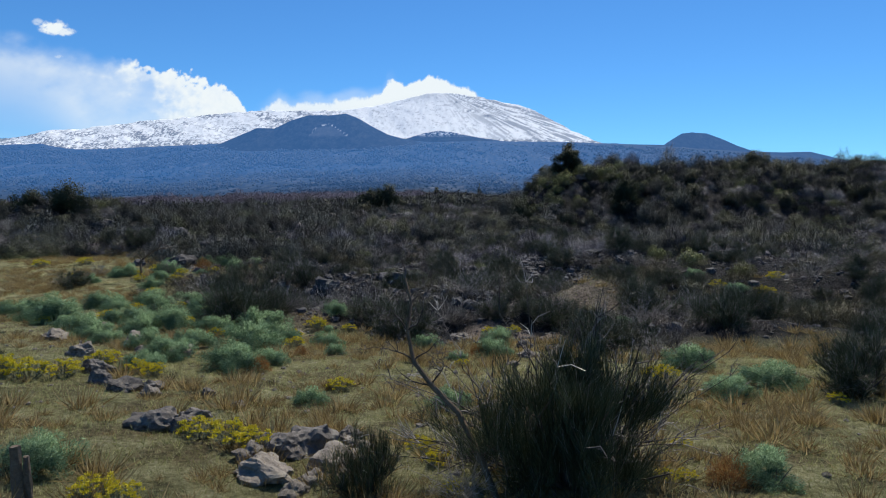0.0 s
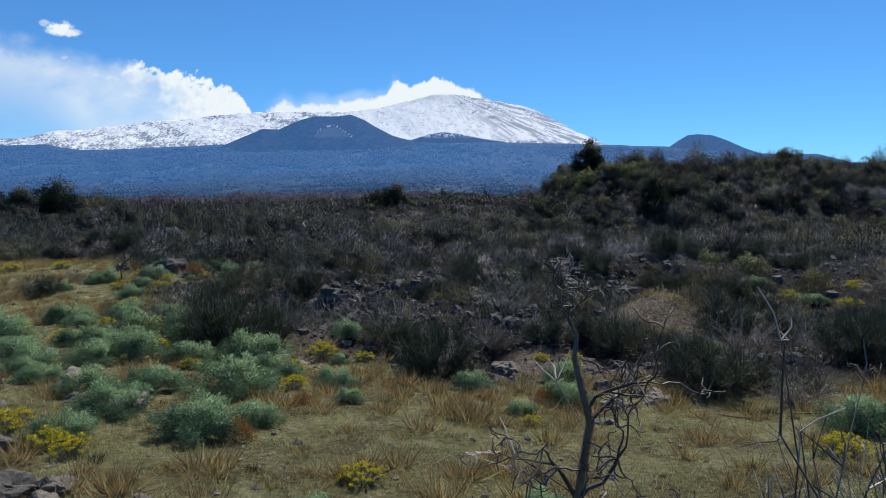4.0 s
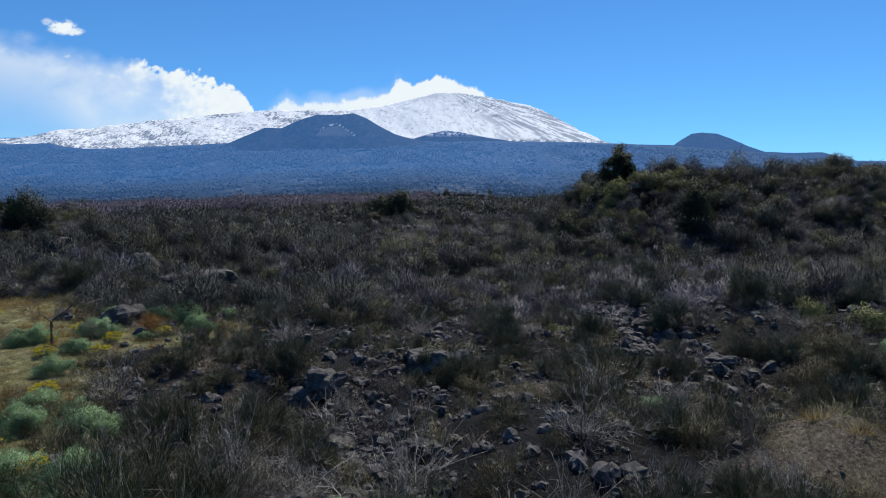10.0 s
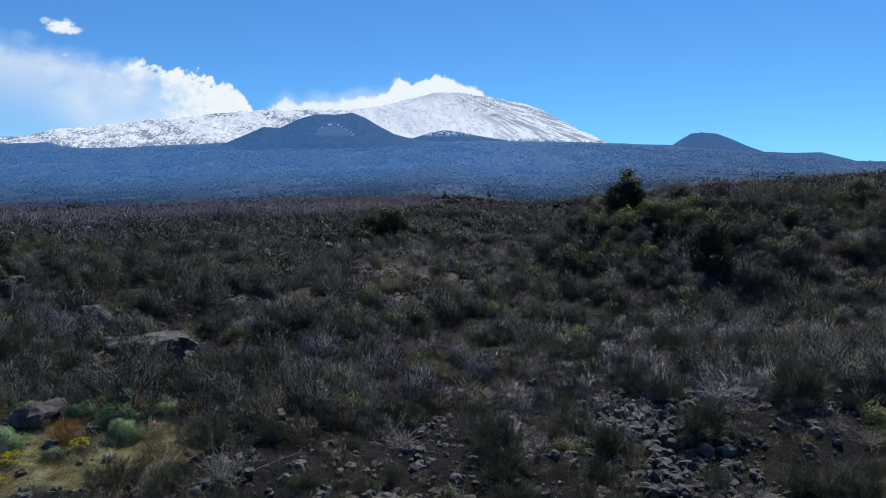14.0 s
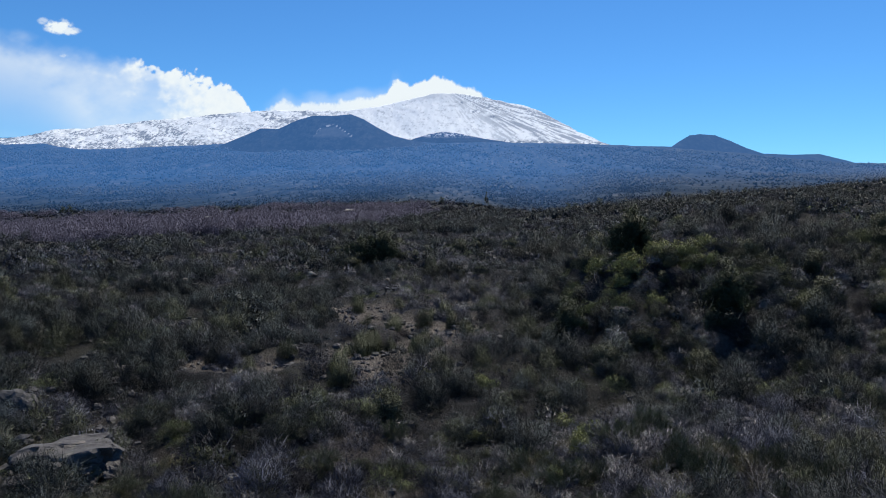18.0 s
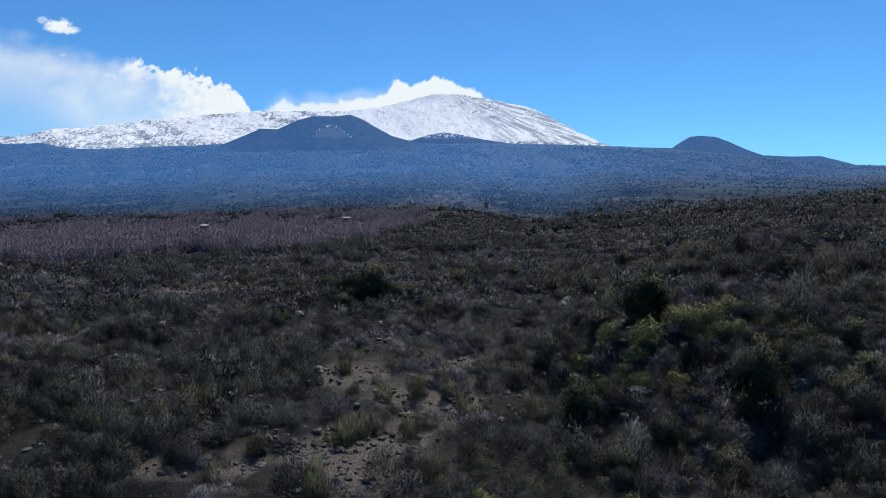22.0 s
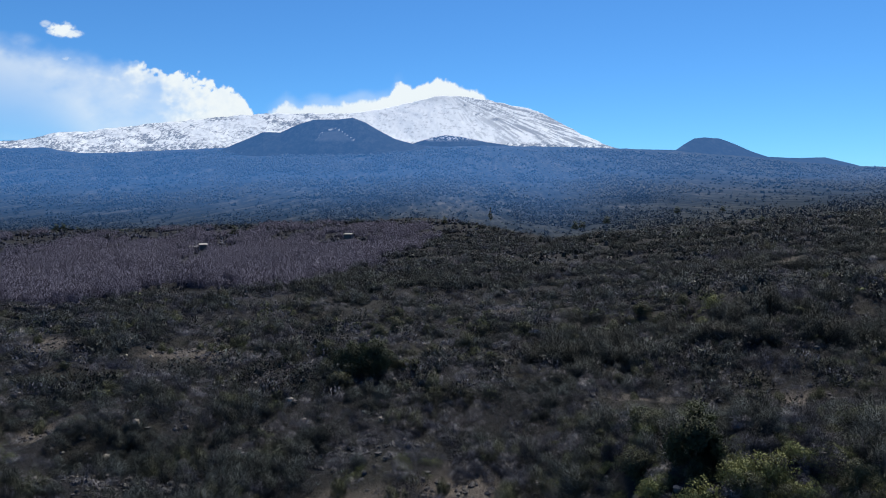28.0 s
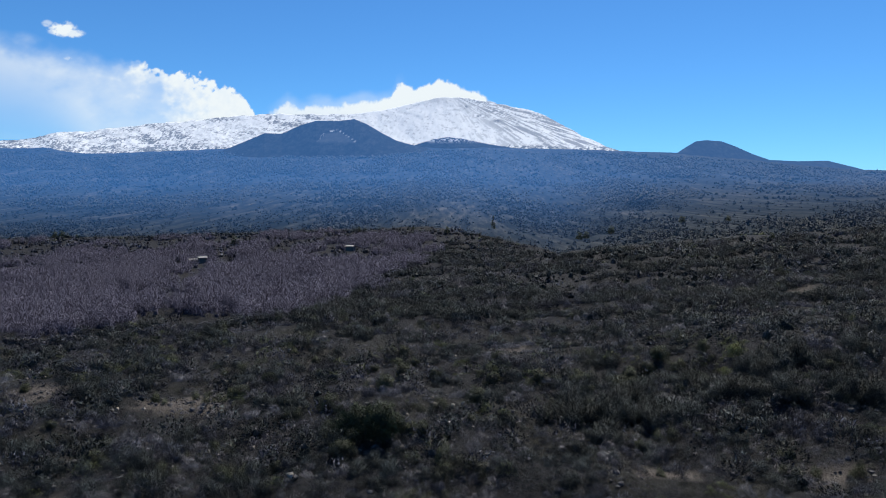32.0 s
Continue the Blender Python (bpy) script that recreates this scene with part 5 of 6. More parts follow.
# thickets: close groups of shrubs that share a few shapes
def thicket(name, label, mat, high, up, length, n, mask, seed, twigs=260, wide=0.010, spread=1.5, sizes=(0.8, 2.2), heart_size=0, y0=38.0, y1=215.0, count=13, power=1.3):
    r = rng(seed)
    ob = tagged(new(name), label, "shrubs", kind="stuff")
    shapes = []
    for k in range(3):
        t = [shrub_tris(seed + 11 * k + q, twigs, high, wide, up, length, int(twigs * 0.45), wide * 2.2, 0.88, (5, 2, heart_size)) for q in range(3)]
        a, q = r.uniform(0, 6.283, count), spread * np.sqrt(r.uniform(0, 1, count))
        size = sizes[0] + (sizes[1] - sizes[0]) * r.uniform(0, 1, count) ** 1.5
        shapes.append(scatter_mesh(name + "_clump", t, np.stack([np.cos(a) * q, np.sin(a) * q, 0 * a - 0.12, size], 1), mat, seed + k, True))
    x, y = fan(n * (60 if mask is gravel_mask else 5), y0, y1, seed + 3, 0.72, mask, power)
    x, y = x[:n], y[:n]
    e = spread * 0.8
    sx, sy = (land(x + e, y) - land(x - e, y)) / (2 * e), (land(x, y + e) - land(x, y - e)) / (2 * e)
    z = (land(x, y) + land(x + e, y) + land(x - e, y) + land(x, y + e) + land(x, y - e)) / 5
    for k in range(len(x)):
        c = part("clump", shapes[k % 3], ob, kind="stuff")
        g = 0.8 + 0.5 * r.uniform()
        c.matrix_basis = pose(x[k], y[k], z[k] - 0.05, math.degrees(math.atan(sy[k])), -math.degrees(math.atan(sx[k])), 0) @ pose(0, 0, 0, 0, 0, r.uniform(0, 360)) @ Matrix.Diagonal((g, g, g * r.uniform(0.8, 1.2), 1))
    return ob


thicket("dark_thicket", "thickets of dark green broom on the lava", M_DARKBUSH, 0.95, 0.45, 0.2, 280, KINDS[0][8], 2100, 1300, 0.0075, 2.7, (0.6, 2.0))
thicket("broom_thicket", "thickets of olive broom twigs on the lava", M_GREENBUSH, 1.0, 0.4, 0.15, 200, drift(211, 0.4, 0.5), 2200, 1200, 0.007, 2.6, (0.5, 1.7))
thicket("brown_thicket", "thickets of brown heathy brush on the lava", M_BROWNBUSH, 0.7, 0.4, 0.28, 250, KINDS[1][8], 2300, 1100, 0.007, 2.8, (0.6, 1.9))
thicket("grey_thicket", "tangles of grey leafless brushwood", M_GREYBUSH, 0.55, 0.15, 0.32, 220, KINDS[2][8], 2400, 700, 0.0055, 2.8, (0.6, 1.9))
thicket("bleached_thicket", "heaps of bleached dead branches", M_GREYBUSH, 0.45, 0.05, 0.4, 230, drift(212, 0.5, 0.6, 0.12), 2500, 420, 0.0065, 2.4, (0.6, 1.9))
thicket("mossy_thicket", "low yellow-green shrubs in close groups", M_MOSSBUSH, 0.5, 0.35, 0.2, 170, KINDS[3][8], 2600, 700, 0.007, 1.6, (0.7, 1.8))


def ridge(x, y):
    """The steep lava ridge."""
    return step(x, 6.5, 9) * step(y, 54, 58) * (1 - step(y, 86, 92))


thicket("ridge_thicket", "dense black-green thickets on the steep lava ridge", M_DARKBUSH, 0.95, 0.4, 0.2, 95, ridge, 3200, 1300, 0.0075, 1.9, (0.7, 2.3), 0, 54.0, 92.0, 9, 1.0)
thicket("ridge_brush", "brown brushwood on the steep lava ridge", M_BROWNBUSH, 0.7, 0.3, 0.25, 110, ridge, 3300, 1000, 0.007, 1.9, (0.6, 1.8), 0, 54.0, 92.0, 9, 1.0)
thicket("ridge_grey_brush", "grey sunlit brushwood on the steep lava ridge", M_GREYBUSH, 0.55, 0.15, 0.32, 95, ridge, 3450, 600, 0.0058, 1.9, (0.6, 1.9), 0, 54.0, 92.0, 9, 1.0)
thicket("ridge_moss_scrub", "yellow-green shrubs on the steep lava ridge", M_MOSSBUSH, 0.55, 0.3, 0.2, 150, ridge, 3400, 800, 0.008, 1.3, (0.6, 1.7), 0, 54.0, 92.0, 7, 1.0)
thicket("middle_dark_thicket", "dark green thickets over the lava field", M_DARKBUSH, 0.85, 0.4, 0.22, 260, scrub_mask, 3600, 700, 0.010, 3.0, (0.7, 2.4), 0, 92.0, 220.0, 15, 1.0)
thicket("middle_brown_thicket", "brown heathy thickets over the lava field", M_BROWNBUSH, 0.65, 0.35, 0.26, 230, scrub_mask, 3700, 600, 0.010, 3.0, (0.6, 2.0), 0, 92.0, 220.0, 15, 1.0)
thicket("middle_grey_thicket", "grey sunlit brushwood over the lava field", M_GREYBUSH, 0.5, 0.15, 0.32, 130, scrub_mask, 3800, 420, 0.009, 2.6, (0.6, 1.9), 0, 92.0, 200.0, 10, 1.0)
def gaps(x, y):
    """Where the taller scrub leaves the ground open."""
    return (1 - turf_mask(x, y)) * (1 - wood_mask(x, y)) * (1 - gravel_mask(x, y)) * (1 - 0.75 * step(fbm(x * 0.11, y * 0.11, 3, 21), 0.36, 0.46))


thicket("low_heath", "low brown heath carpeting the gaps in the scrub", M_BROWNBUSH, 0.5, 0.3, 0.3, 170, gaps, 4000, 130, 0.013, 5.0, (0.4, 1.1), 0, 95.0, 230.0, 60, 1.0)
thicket("low_broom", "low dark broom filling the gaps in the scrub", M_DARKBUSH, 0.6, 0.4, 0.25, 120, gaps, 4100, 150, 0.013, 5.0, (0.5, 1.3), 0, 95.0, 230.0, 46, 1.0)


def long_bank(x, y):
    """The dark bank of lava across the middle of the field."""
    return step(x, 8, 14) * (1 - step(x, 50, 58)) * step(y - 0.12 * x, 107, 111) * (1 - step(y - 0.12 * x, 120, 127)) * (1 - gravel_mask(x, y))


def brush_field(x, y):
    """Dry sunlit brush before the dark bank, thinner towards the wood."""
    return step(x, -70, 6) ** 2 * (1 - 0.8 * gravel_mask(x, y)) * (1 - wood_mask(x, y))


thicket("bank_thicket", "tall black-green thickets along a lava bank", M_DARKBUSH, 1.0, 0.4, 0.2, 60, long_bank, 4400, 900, 0.010, 2.6, (1.2, 3.2), 0.3, 104.0, 134.0, 12, 1.0)
thicket("bank_heath", "low dark heath closing the gaps along the lava bank", M_BROWNBUSH, 0.55, 0.3, 0.28, 50, long_bank, 4500, 300, 0.012, 4.0, (0.5, 1.3), 0, 104.0, 134.0, 34, 1.0)
thicket("silver_brush", "silvery sunlit dead brush in dense tangles", M_GREYBUSH, 0.6, 0.1, 0.42, 90, brush_field, 4600, 300, 0.0075, 4.2, (0.6, 1.9), 0, 88.0, 120.0, 13, 1.0)
thicket("brush_heath", "low dark broom under the dead brush", M_DARKBUSH, 0.7, 0.35, 0.26, 70, brush_field, 4700, 420, 0.011, 3.4, (0.5, 1.6), 0, 88.0, 122.0, 22, 1.0)


def near_mask(x, y):
    """The near lava but for its bare heaps of blocks."""
    return (1 - turf_mask(x, y)) * open_spots(x, y) * (1 - 0.8 * step(bell(x, y, 5.2, 38, 2.4, 4.5) + bell(x, y, 6.2, 32.5, 1.5, 1.8), 0.4, 0.6))


thicket("near_brush", "brown leafless brush carpeting the near lava", M_BARK, 0.5, 0.2, 0.35, 130, near_mask, 4200, 600, 0.006, 1.6, (0.5, 1.1), 0, 19.0, 46.0, 9, 1.15)
thicket("near_olive_scrub", "low olive scrub between the near lava blocks", M_OLIVE, 0.6, 0.35, 0.28, 120, near_mask, 4300, 900, 0.006, 1.6, (0.6, 1.4), 0, 19.0, 48.0, 7, 1.15)
thicket("clearing_tufts", "upright broom tufts on bare cinder clearings", M_GREENBUSH, 1.1, 0.7, 0.25, 46, gravel_mask, 3900, 1500, 0.007, 0.7, (0.6, 1.3), 0, 55.0, 130.0, 2, 1.0)
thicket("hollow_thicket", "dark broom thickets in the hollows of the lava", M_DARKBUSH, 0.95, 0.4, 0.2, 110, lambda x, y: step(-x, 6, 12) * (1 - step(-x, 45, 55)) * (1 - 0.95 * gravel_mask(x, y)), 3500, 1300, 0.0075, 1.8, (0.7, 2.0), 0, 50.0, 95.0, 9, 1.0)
for k, (kind, label, mat, high, up, length, n0, n1, mask, sizes) in enumerate(KINDS[:3]):
    thicket("far_" + kind.replace("scrub", "thicket"), label, mat, high, up, length, (310, 105, 25)[k], mask, 2800 + 100 * k, 190, 0.013, 5.0, (0.8, 3.0), 0.3, 180.0, 420.0, 48, 1.1)

# rounded evergreen shrubs: along the lava ridge, in dark thickets and here and there in the scrub
shrubs = [lentisk(1000 + k, "rounded dark evergreen shrub with sunlit tips") for k in range(4)]
r3 = rng(18)
spots = [(float(a), float(b), float(c)) for a, b, c in zip(r3.uniform(8, 58, 95), r3.uniform(58, 84, 95), r3.uniform(1.5, 3.2, 95))]
spots += [(float(a), float(b), float(c)) for a, b, c in zip(r3.normal(-10, 3.5, 12), r3.normal(110, 2.5, 12), r3.uniform(2.0, 3.6, 12))]
spots += [(float(a), float(b), float(c)) for a, b, c in zip(r3.normal(16, 6, 26), r3.normal(134, 3, 26), r3.uniform(2.0, 3.8, 26))]
spots += [(float(a), float(b), float(c)) for a, b, c in zip(r3.uniform(-62, -24, 20), r3.uniform(64, 80, 20), r3.uniform(1.6, 3.2, 20))]
x, y = fan(220, 36, 150, 19, 0.7, scrub_mask)
spots += [(float(a), float(b), float(c)) for a, b, c in zip(x, y, r3.uniform(1.3, 2.8, len(x)))][:45]
spots += [(float(a), float(b), float(c)) for a, b, c in zip(r3.uniform(-85, 6, 26), r3.uniform(100, 152, 26), r3.uniform(2.0, 3.6, 26))]
spots += [(-2.3, 31.5, 1.7), (-1.4, 32.6, 1.5), (-9, 46, 1.6), (10.6, 28.8, 1.6)]
set_out(shrubs, spots, 20, 0.08, (0.8, 1.15))
young = [lentisk(1050 + k, "low yellow-green shrub in fresh leaf", 2600, 0.024, M_YOUNG, 0.6) for k in range(2)]
set_out(young, [(10.8, 71.5, 2.6), (14.6, 70.6, 2.9), (16.2, 73.0, 3.0), (11.6, 68.6, 2.3), (17.8, 70.0, 2.6), (15.4, 75.4, 2.8), (19.6, 68.4, 2.4), (4.8, 52.0, 1.6), (1.0, 50.5, 1.4), (3.4, 44.6, 1.3), (31.0, 126.0, 3.0), (34.5, 128.0, 3.2),
                (28.0, 124.5, 2.6), (7.2, 43.0, 1.3), (-6.0, 57.0, 1.5), (21.4, 46.0, 1.6), (24.0, 49.0, 1.8), (5.3, 48.7, 2.2), (2.2, 35.8, 1.4), (13.0, 35.3, 2.2), (14.5, 33.0, 1.8), (11.6, 36.6, 1.6), (12.2, 69.6, 3.2), (16.8, 71.8, 3.4), (19.2, 72.4, 3.0), (13.4, 66.8, 2.6), (4.6, 47.0, 1.6),
                (22.5, 70.5, 3.0), (9.6, 68.5, 2.4), (-1.5, 59.0, 1.6), (1.5, 56.5, 1.8), (36.5, 131.0, 3.6), (140.0, 355.0, 6.0), (131.0, 352.0, 5.0)], 21, 0.05)

# broad dark clumps that stand over the low scrub
clump_t = [shrub_tris(460 + k, 110, 0.62, 0.024, 0.3, 0.18, 150, 0.036, 0.88, (6, 2, 0.35)) for k in range(6)]
x, y = fan(1800, 62, 300, 26, 0.74, lambda x, y: scrub_mask(x, y) * step(fbm(x * 0.07, y * 0.07, 3, 27), 0.46, 0.58))
stuff("dark_clumps", "broad dark evergreen clumps over the low scrub", "shrubs", scatter_mesh("dark_clumps", clump_t, on_land(x, y, r1.uniform(2.2, 5.0, len(x)), 0.1), M_DARKBUSH, 28, True))

# dry stalks and fallen twigs that carpet the lava between the shrubs
x, y = fan(90000, 17, 120, 24, 0.74, lambda x, y: 1 - turf_mask(x, y))
b = np.stack([x, y, land(x, y) - 0.01], 1)
t = b + np.stack([r1.normal(size=len(x)) * 0.16, r1.normal(size=len(x)) * 0.16, r1.uniform(0.03, 0.26, len(x))], 1)
stuff("dry_litter", "grey dry stalks and twigs littering the lava", "litter", blade_mesh("dry_litter", blades(b, t, 0.005 + 0.00025 * y, 25), M_BARK))

x, y = fan(60000, 105, 330, 34, 0.74, scrub_mask)
b = np.stack([x, y, land(x, y) - 0.02], 1)
t = b + np.stack([r1.normal(size=len(x)) * 0.4, r1.normal(size=len(x)) * 0.4, r1.uniform(0.1, 0.6, len(x))], 1)
stuff("far_dry_litter", "grey dry stalks between the shrubs", "litter", blade_mesh("far_dry_litter", blades(b, t, 0.03 + 0.0002 * y, 35), M_BARK))

# the bare wood on the low side: trunks with a haze of twigs
def grove(n, seed):
    """The leafless wood: groups of slim trees that share a few shapes."""
    r = rng(seed)
    ob = tagged(new("bare_wood"), "purple brown leafless wood on the plain", "trees", kind="stuff")
    shapes = []
    for k in range(5):
        t = []
        for q in range(4):
            m = 400
            a, h = r.uniform(0, 6.283, m), r.uniform(0.12, 0.85, m)
            rad = 0.34 * np.sin(np.clip(h * 3.0, 0.5, 2.6)) * np.sqrt(r.uniform(0, 1, m))
            base = np.stack([np.cos(a) * rad, np.sin(a) * rad, h], 1)
            tip = base + unit(np.stack([np.cos(a) * 0.35, np.sin(a) * 0.35, 0.9 + 0 * a], 1) + r.normal(size=(m, 3)) * 0.42) * r.uniform(0.06, 0.17, m)[:, None]
            z = np.stack([r.normal(size=3) * 0.06, r.normal(size=3) * 0.06, np.zeros(3)], 1)
            t.append(np.concatenate([blades(base, tip, 0.012, seed + q), blades(z, z + np.stack([r.normal(size=3) * 0.1, r.normal(size=3) * 0.1, r.uniform(0.6, 0.9, 3)], 1), 0.03, seed + q + 9), heart(seed + 40 + q, 6, 3, 0.7, 0.36)]))
        m = 46
        a, q = r.uniform(0, 6.283, m), 9.0 * np.sqrt(r.uniform(0, 1, m))
        shapes.append(scatter_mesh("grove", t, np.stack([np.cos(a) * q, np.sin(a) * q, 0 * a - 0.2, r.uniform(2.6, 5.0, m)], 1), M_WOOD, seed + k, True))
    x, y = fan(n * 9, 158, 480, seed + 1, 0.74, lambda x, y: wood_mask(x, y) * wood_mask(x, y - 5) * (1 - 0.9 * step(y + 60 * fbm(x * 0.03, y * 0.03, 2, 98), 380, 420) * step(fbm(x * 0.03, y * 0.02, 3, 97), 0.4, 0.5)) * (np.hypot(x + 111, y - 326) > 17) * (np.hypot(x + 48, y - 358) > 17), 1.2)
    for k in range(min(n, len(x))):
        c = part("grove", shapes[k % 5], ob, kind="stuff")
        sx, sy = (float(land(x[k] + 7, y[k]) - land(x[k] - 7, y[k])) / 14, float(land(x[k], y[k] + 7) - land(x[k], y[k] - 7)) / 14)
        z = float(land(x[k], y[k]) + land(x[k] + 7, y[k]) + land(x[k] - 7, y[k]) + land(x[k], y[k] + 7) + land(x[k], y[k] - 7)) / 5
        c.matrix_basis = pose(x[k], y[k], z - 0.5, math.degrees(math.atan(sy)), -math.degrees(math.atan(sx)), 0) @ pose(0, 0, 0, 0, 0, r.uniform(0, 360)) @ Matrix.Diagonal((1, 1, r.uniform(0.85, 1.15), 1))


grove(300, 2700)
mid_hem = [shrub_tris(530 + q, 90, 0.7, 0.02, 0.35, 0.24, 70, 0.05, 0.85, (5, 2, 0)) for q in range(4)]
x, y = fan(3000, 330, 500, 95, 0.74, lambda x, y: wood_mask(x, y))
stuff("wood_scrub", "brown scrub in clearings of the leafless wood", "shrubs", scatter_mesh("wood_scrub", small_t, on_land(x, y, r1.uniform(2.0, 4.6, len(x))), M_BROWNBUSH, 96, True))

# a dry-stone wall of dark lava along the edge of the wood, in lengths
for k, (xa, ya, xb, yb) in enumerate(((-104, 160.5, -90, 162.0), (-89, 162.4, -68, 164.6), (-66, 166.0, -55, 171.0), (-53, 172.6, -42, 180.0))):
    wall = thing("dry_stone_wall", "low dry-stone wall of dark lava along the wood", "wall", "field walls")
    rw = rng(880 + k)
    n = int(math.hypot(xb - xa, yb - ya) * 26)
    u, h = rw.uniform(0, 1, n), rw.uniform(0, 1, n)
    wx, wy = xa + (xb - xa) * u + rw.normal(size=n) * 0.12, ya + (yb - ya) * u + rw.normal(size=n) * 0.2
    high = 1.0 + 0.35 * vnoise(u * 9, 0 * u, 5 + k)
    part("stones", scatter_mesh("stones", tiny, np.stack([wx, wy, land(wx, wy) + h * high, rw.uniform(0.28, 0.5, n)], 1), M_LAVA, 890 + k), wall, kind="stuff")
x = r1.uniform(-150, -22, 260)
y = np.interp(x, [-300, -120, -84, -58, -36, -29, -21], [158, 160, 163, 174, 188, 222, 280]) + r1.normal(size=260) * 2.5 - 4.5 + 10 * (vnoise(x * 0.08, 8.5, 9) - 0.5)
stuff("wood_hem", "dark low scrub along the edge of the leafless wood", "shrubs", scatter_mesh("wood_hem", mid_hem, on_land(x, y, r1.uniform(1.2, 3.0, 260), 0.1), M_BROWNBUSH, 99, True))


def shed(label, w, d, high, m):
    """A small lava-stone shed with a shallow pitched roof of pale sheets."""
    ob = thing("farm_shed", label, "shed", "sheds in the wood")
    ob.matrix_basis = m
    for name, boxes, mat in (("wall", ((-w / 2, w / 2, -d / 2, -d / 2 + 0.4), (-w / 2, w / 2, d / 2 - 0.4, d / 2), (-w / 2, -w / 2 + 0.4, -d / 2 + 0.4, d / 2 - 0.4), (w / 2 - 0.4, w / 2, -d / 2 + 0.4, d / 2 - 0.4)), M_LAVA),):
        for x0, x1, y0, y1 in boxes:
            bm = bmesh.new()
            bmesh.ops.create_cube(bm, size=1.0)
            for v in bm.verts:
                v.co = Vector(((x0 + x1) / 2 + v.co.x * (x1 - x0), (y0 + y1) / 2 + v.co.y * (y1 - y0), high / 2 - 0.4 + v.co.z * (high + 0.8)))
            me = bpy.data.meshes.new(name)
            bm.to_mesh(me)
            bm.free()
            me.materials.append(mat)
            part(name, me, ob)
    for side in (-1, 1):
        bm = bmesh.new()
        bmesh.ops.create_grid(bm, x_segments=18, y_segments=4, size=0.5)
        for v in bm.verts:
            t = v.co.y + 0.5
            v.co = Vector((v.co.x * (w + 0.5), side * (1 - t) * (d / 2 + 0.35), high + 0.03 + t * d * 0.2 + 0.04 * math.sin(v.co.x * 113)))
        bmesh.ops.solidify(bm, geom=bm.faces[:], thickness=0.05)
        me = bpy.data.meshes.new("roof_pitch")
        bm.to_mesh(me)
        bm.free()
        me.materials.append(M_SHEET)
        part("roof_pitch", me, ob, "pale weathered roof sheets")
    return ob


for px, py, w, d, turn in ((-113.0, 332, 3.6, 2.4, 28), (-108.0, 329, 3.2, 2.4, 34), (-50, 366, 4.0, 2.6, -20)):
    shed("low lava-stone shed with a pale roof in the wood", w, d, 2.2, pose(px, py, float(land(px, py)) + 0.3, 0, 0, turn))

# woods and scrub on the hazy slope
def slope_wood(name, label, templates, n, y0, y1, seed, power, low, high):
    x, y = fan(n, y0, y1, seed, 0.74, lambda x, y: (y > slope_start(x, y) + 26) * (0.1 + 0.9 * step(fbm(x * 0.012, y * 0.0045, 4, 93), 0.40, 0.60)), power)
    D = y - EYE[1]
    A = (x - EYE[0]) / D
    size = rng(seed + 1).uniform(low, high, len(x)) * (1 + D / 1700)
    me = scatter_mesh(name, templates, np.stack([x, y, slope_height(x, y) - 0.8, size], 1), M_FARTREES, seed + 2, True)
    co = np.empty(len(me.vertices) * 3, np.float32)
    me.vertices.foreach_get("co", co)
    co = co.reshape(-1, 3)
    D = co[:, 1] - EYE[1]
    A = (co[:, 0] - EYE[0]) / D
    air = haze_glow(A, D, np.interp(A, SLOPE_AZ, SLOPE_NEAR)) * (1 - 0.30 * step(A, 0.0, 0.5))
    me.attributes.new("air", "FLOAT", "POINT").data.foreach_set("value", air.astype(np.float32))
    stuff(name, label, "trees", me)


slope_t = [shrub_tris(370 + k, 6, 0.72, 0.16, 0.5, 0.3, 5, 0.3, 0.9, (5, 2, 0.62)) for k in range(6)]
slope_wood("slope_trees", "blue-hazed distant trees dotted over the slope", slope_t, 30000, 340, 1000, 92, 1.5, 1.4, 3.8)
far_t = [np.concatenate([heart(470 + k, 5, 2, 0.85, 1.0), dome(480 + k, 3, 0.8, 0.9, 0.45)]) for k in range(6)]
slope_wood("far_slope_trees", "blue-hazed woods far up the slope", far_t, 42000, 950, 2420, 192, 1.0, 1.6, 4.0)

# trees that stand out
# two black-green trees on the ridge are added for its shaded hollows
for label, px, py, size, high, n, w in (("dark round evergreen tree on the lava ridge", 13.3, 73.0, 3.9, 4.2, 14000, 0.075), ("black-green evergreen tree standing in for a shaded hollow of the ridge", 17.4, 65.0, 3.4, 4.2, 9000, 0.06), ("black-green evergreen tree standing in for a dark hollow in the ridge face", 7.6, 66.0, 3.0, 3.8, 8000, 0.06), ("dark low evergreen tree amid the scrub", -9.0, 108.5, 5.0, 4.2, 6500, 0.10),
                                    ("dark spreading evergreen thicket tree", -11.5, 110.5, 6.0, 3.6, 6500, 0.10), ("dark evergreen tree on the skyline", -38.7, 70.5, 5.0, 3.2, 6000, 0.09), ("low dark evergreen tree on the skyline", -43.5, 72.0, 4.0, 2.6, 5000, 0.09)):
    leafy_tree("evergreen_tree", label, int(px * 7 + 400), size, high, n, w, M_PINE).matrix_basis = stand(px, py, 1, 30, 0.1)
pine = leafy_tree("conifer_tree", "distant dark conical conifer", 610, 5.0, 10.0, 900, 0.5, M_PINE, True)
pine.matrix_basis = stand(28, 525, 1, 0, 0.1)
rnd = leafy_tree("distant_tree", "distant dark round tree on the plain", 620, 6.0, 6.0, 700, 0.5, M_PINE)
rnd.matrix_basis = stand(75.6, 454, 1, 0, 0.1)
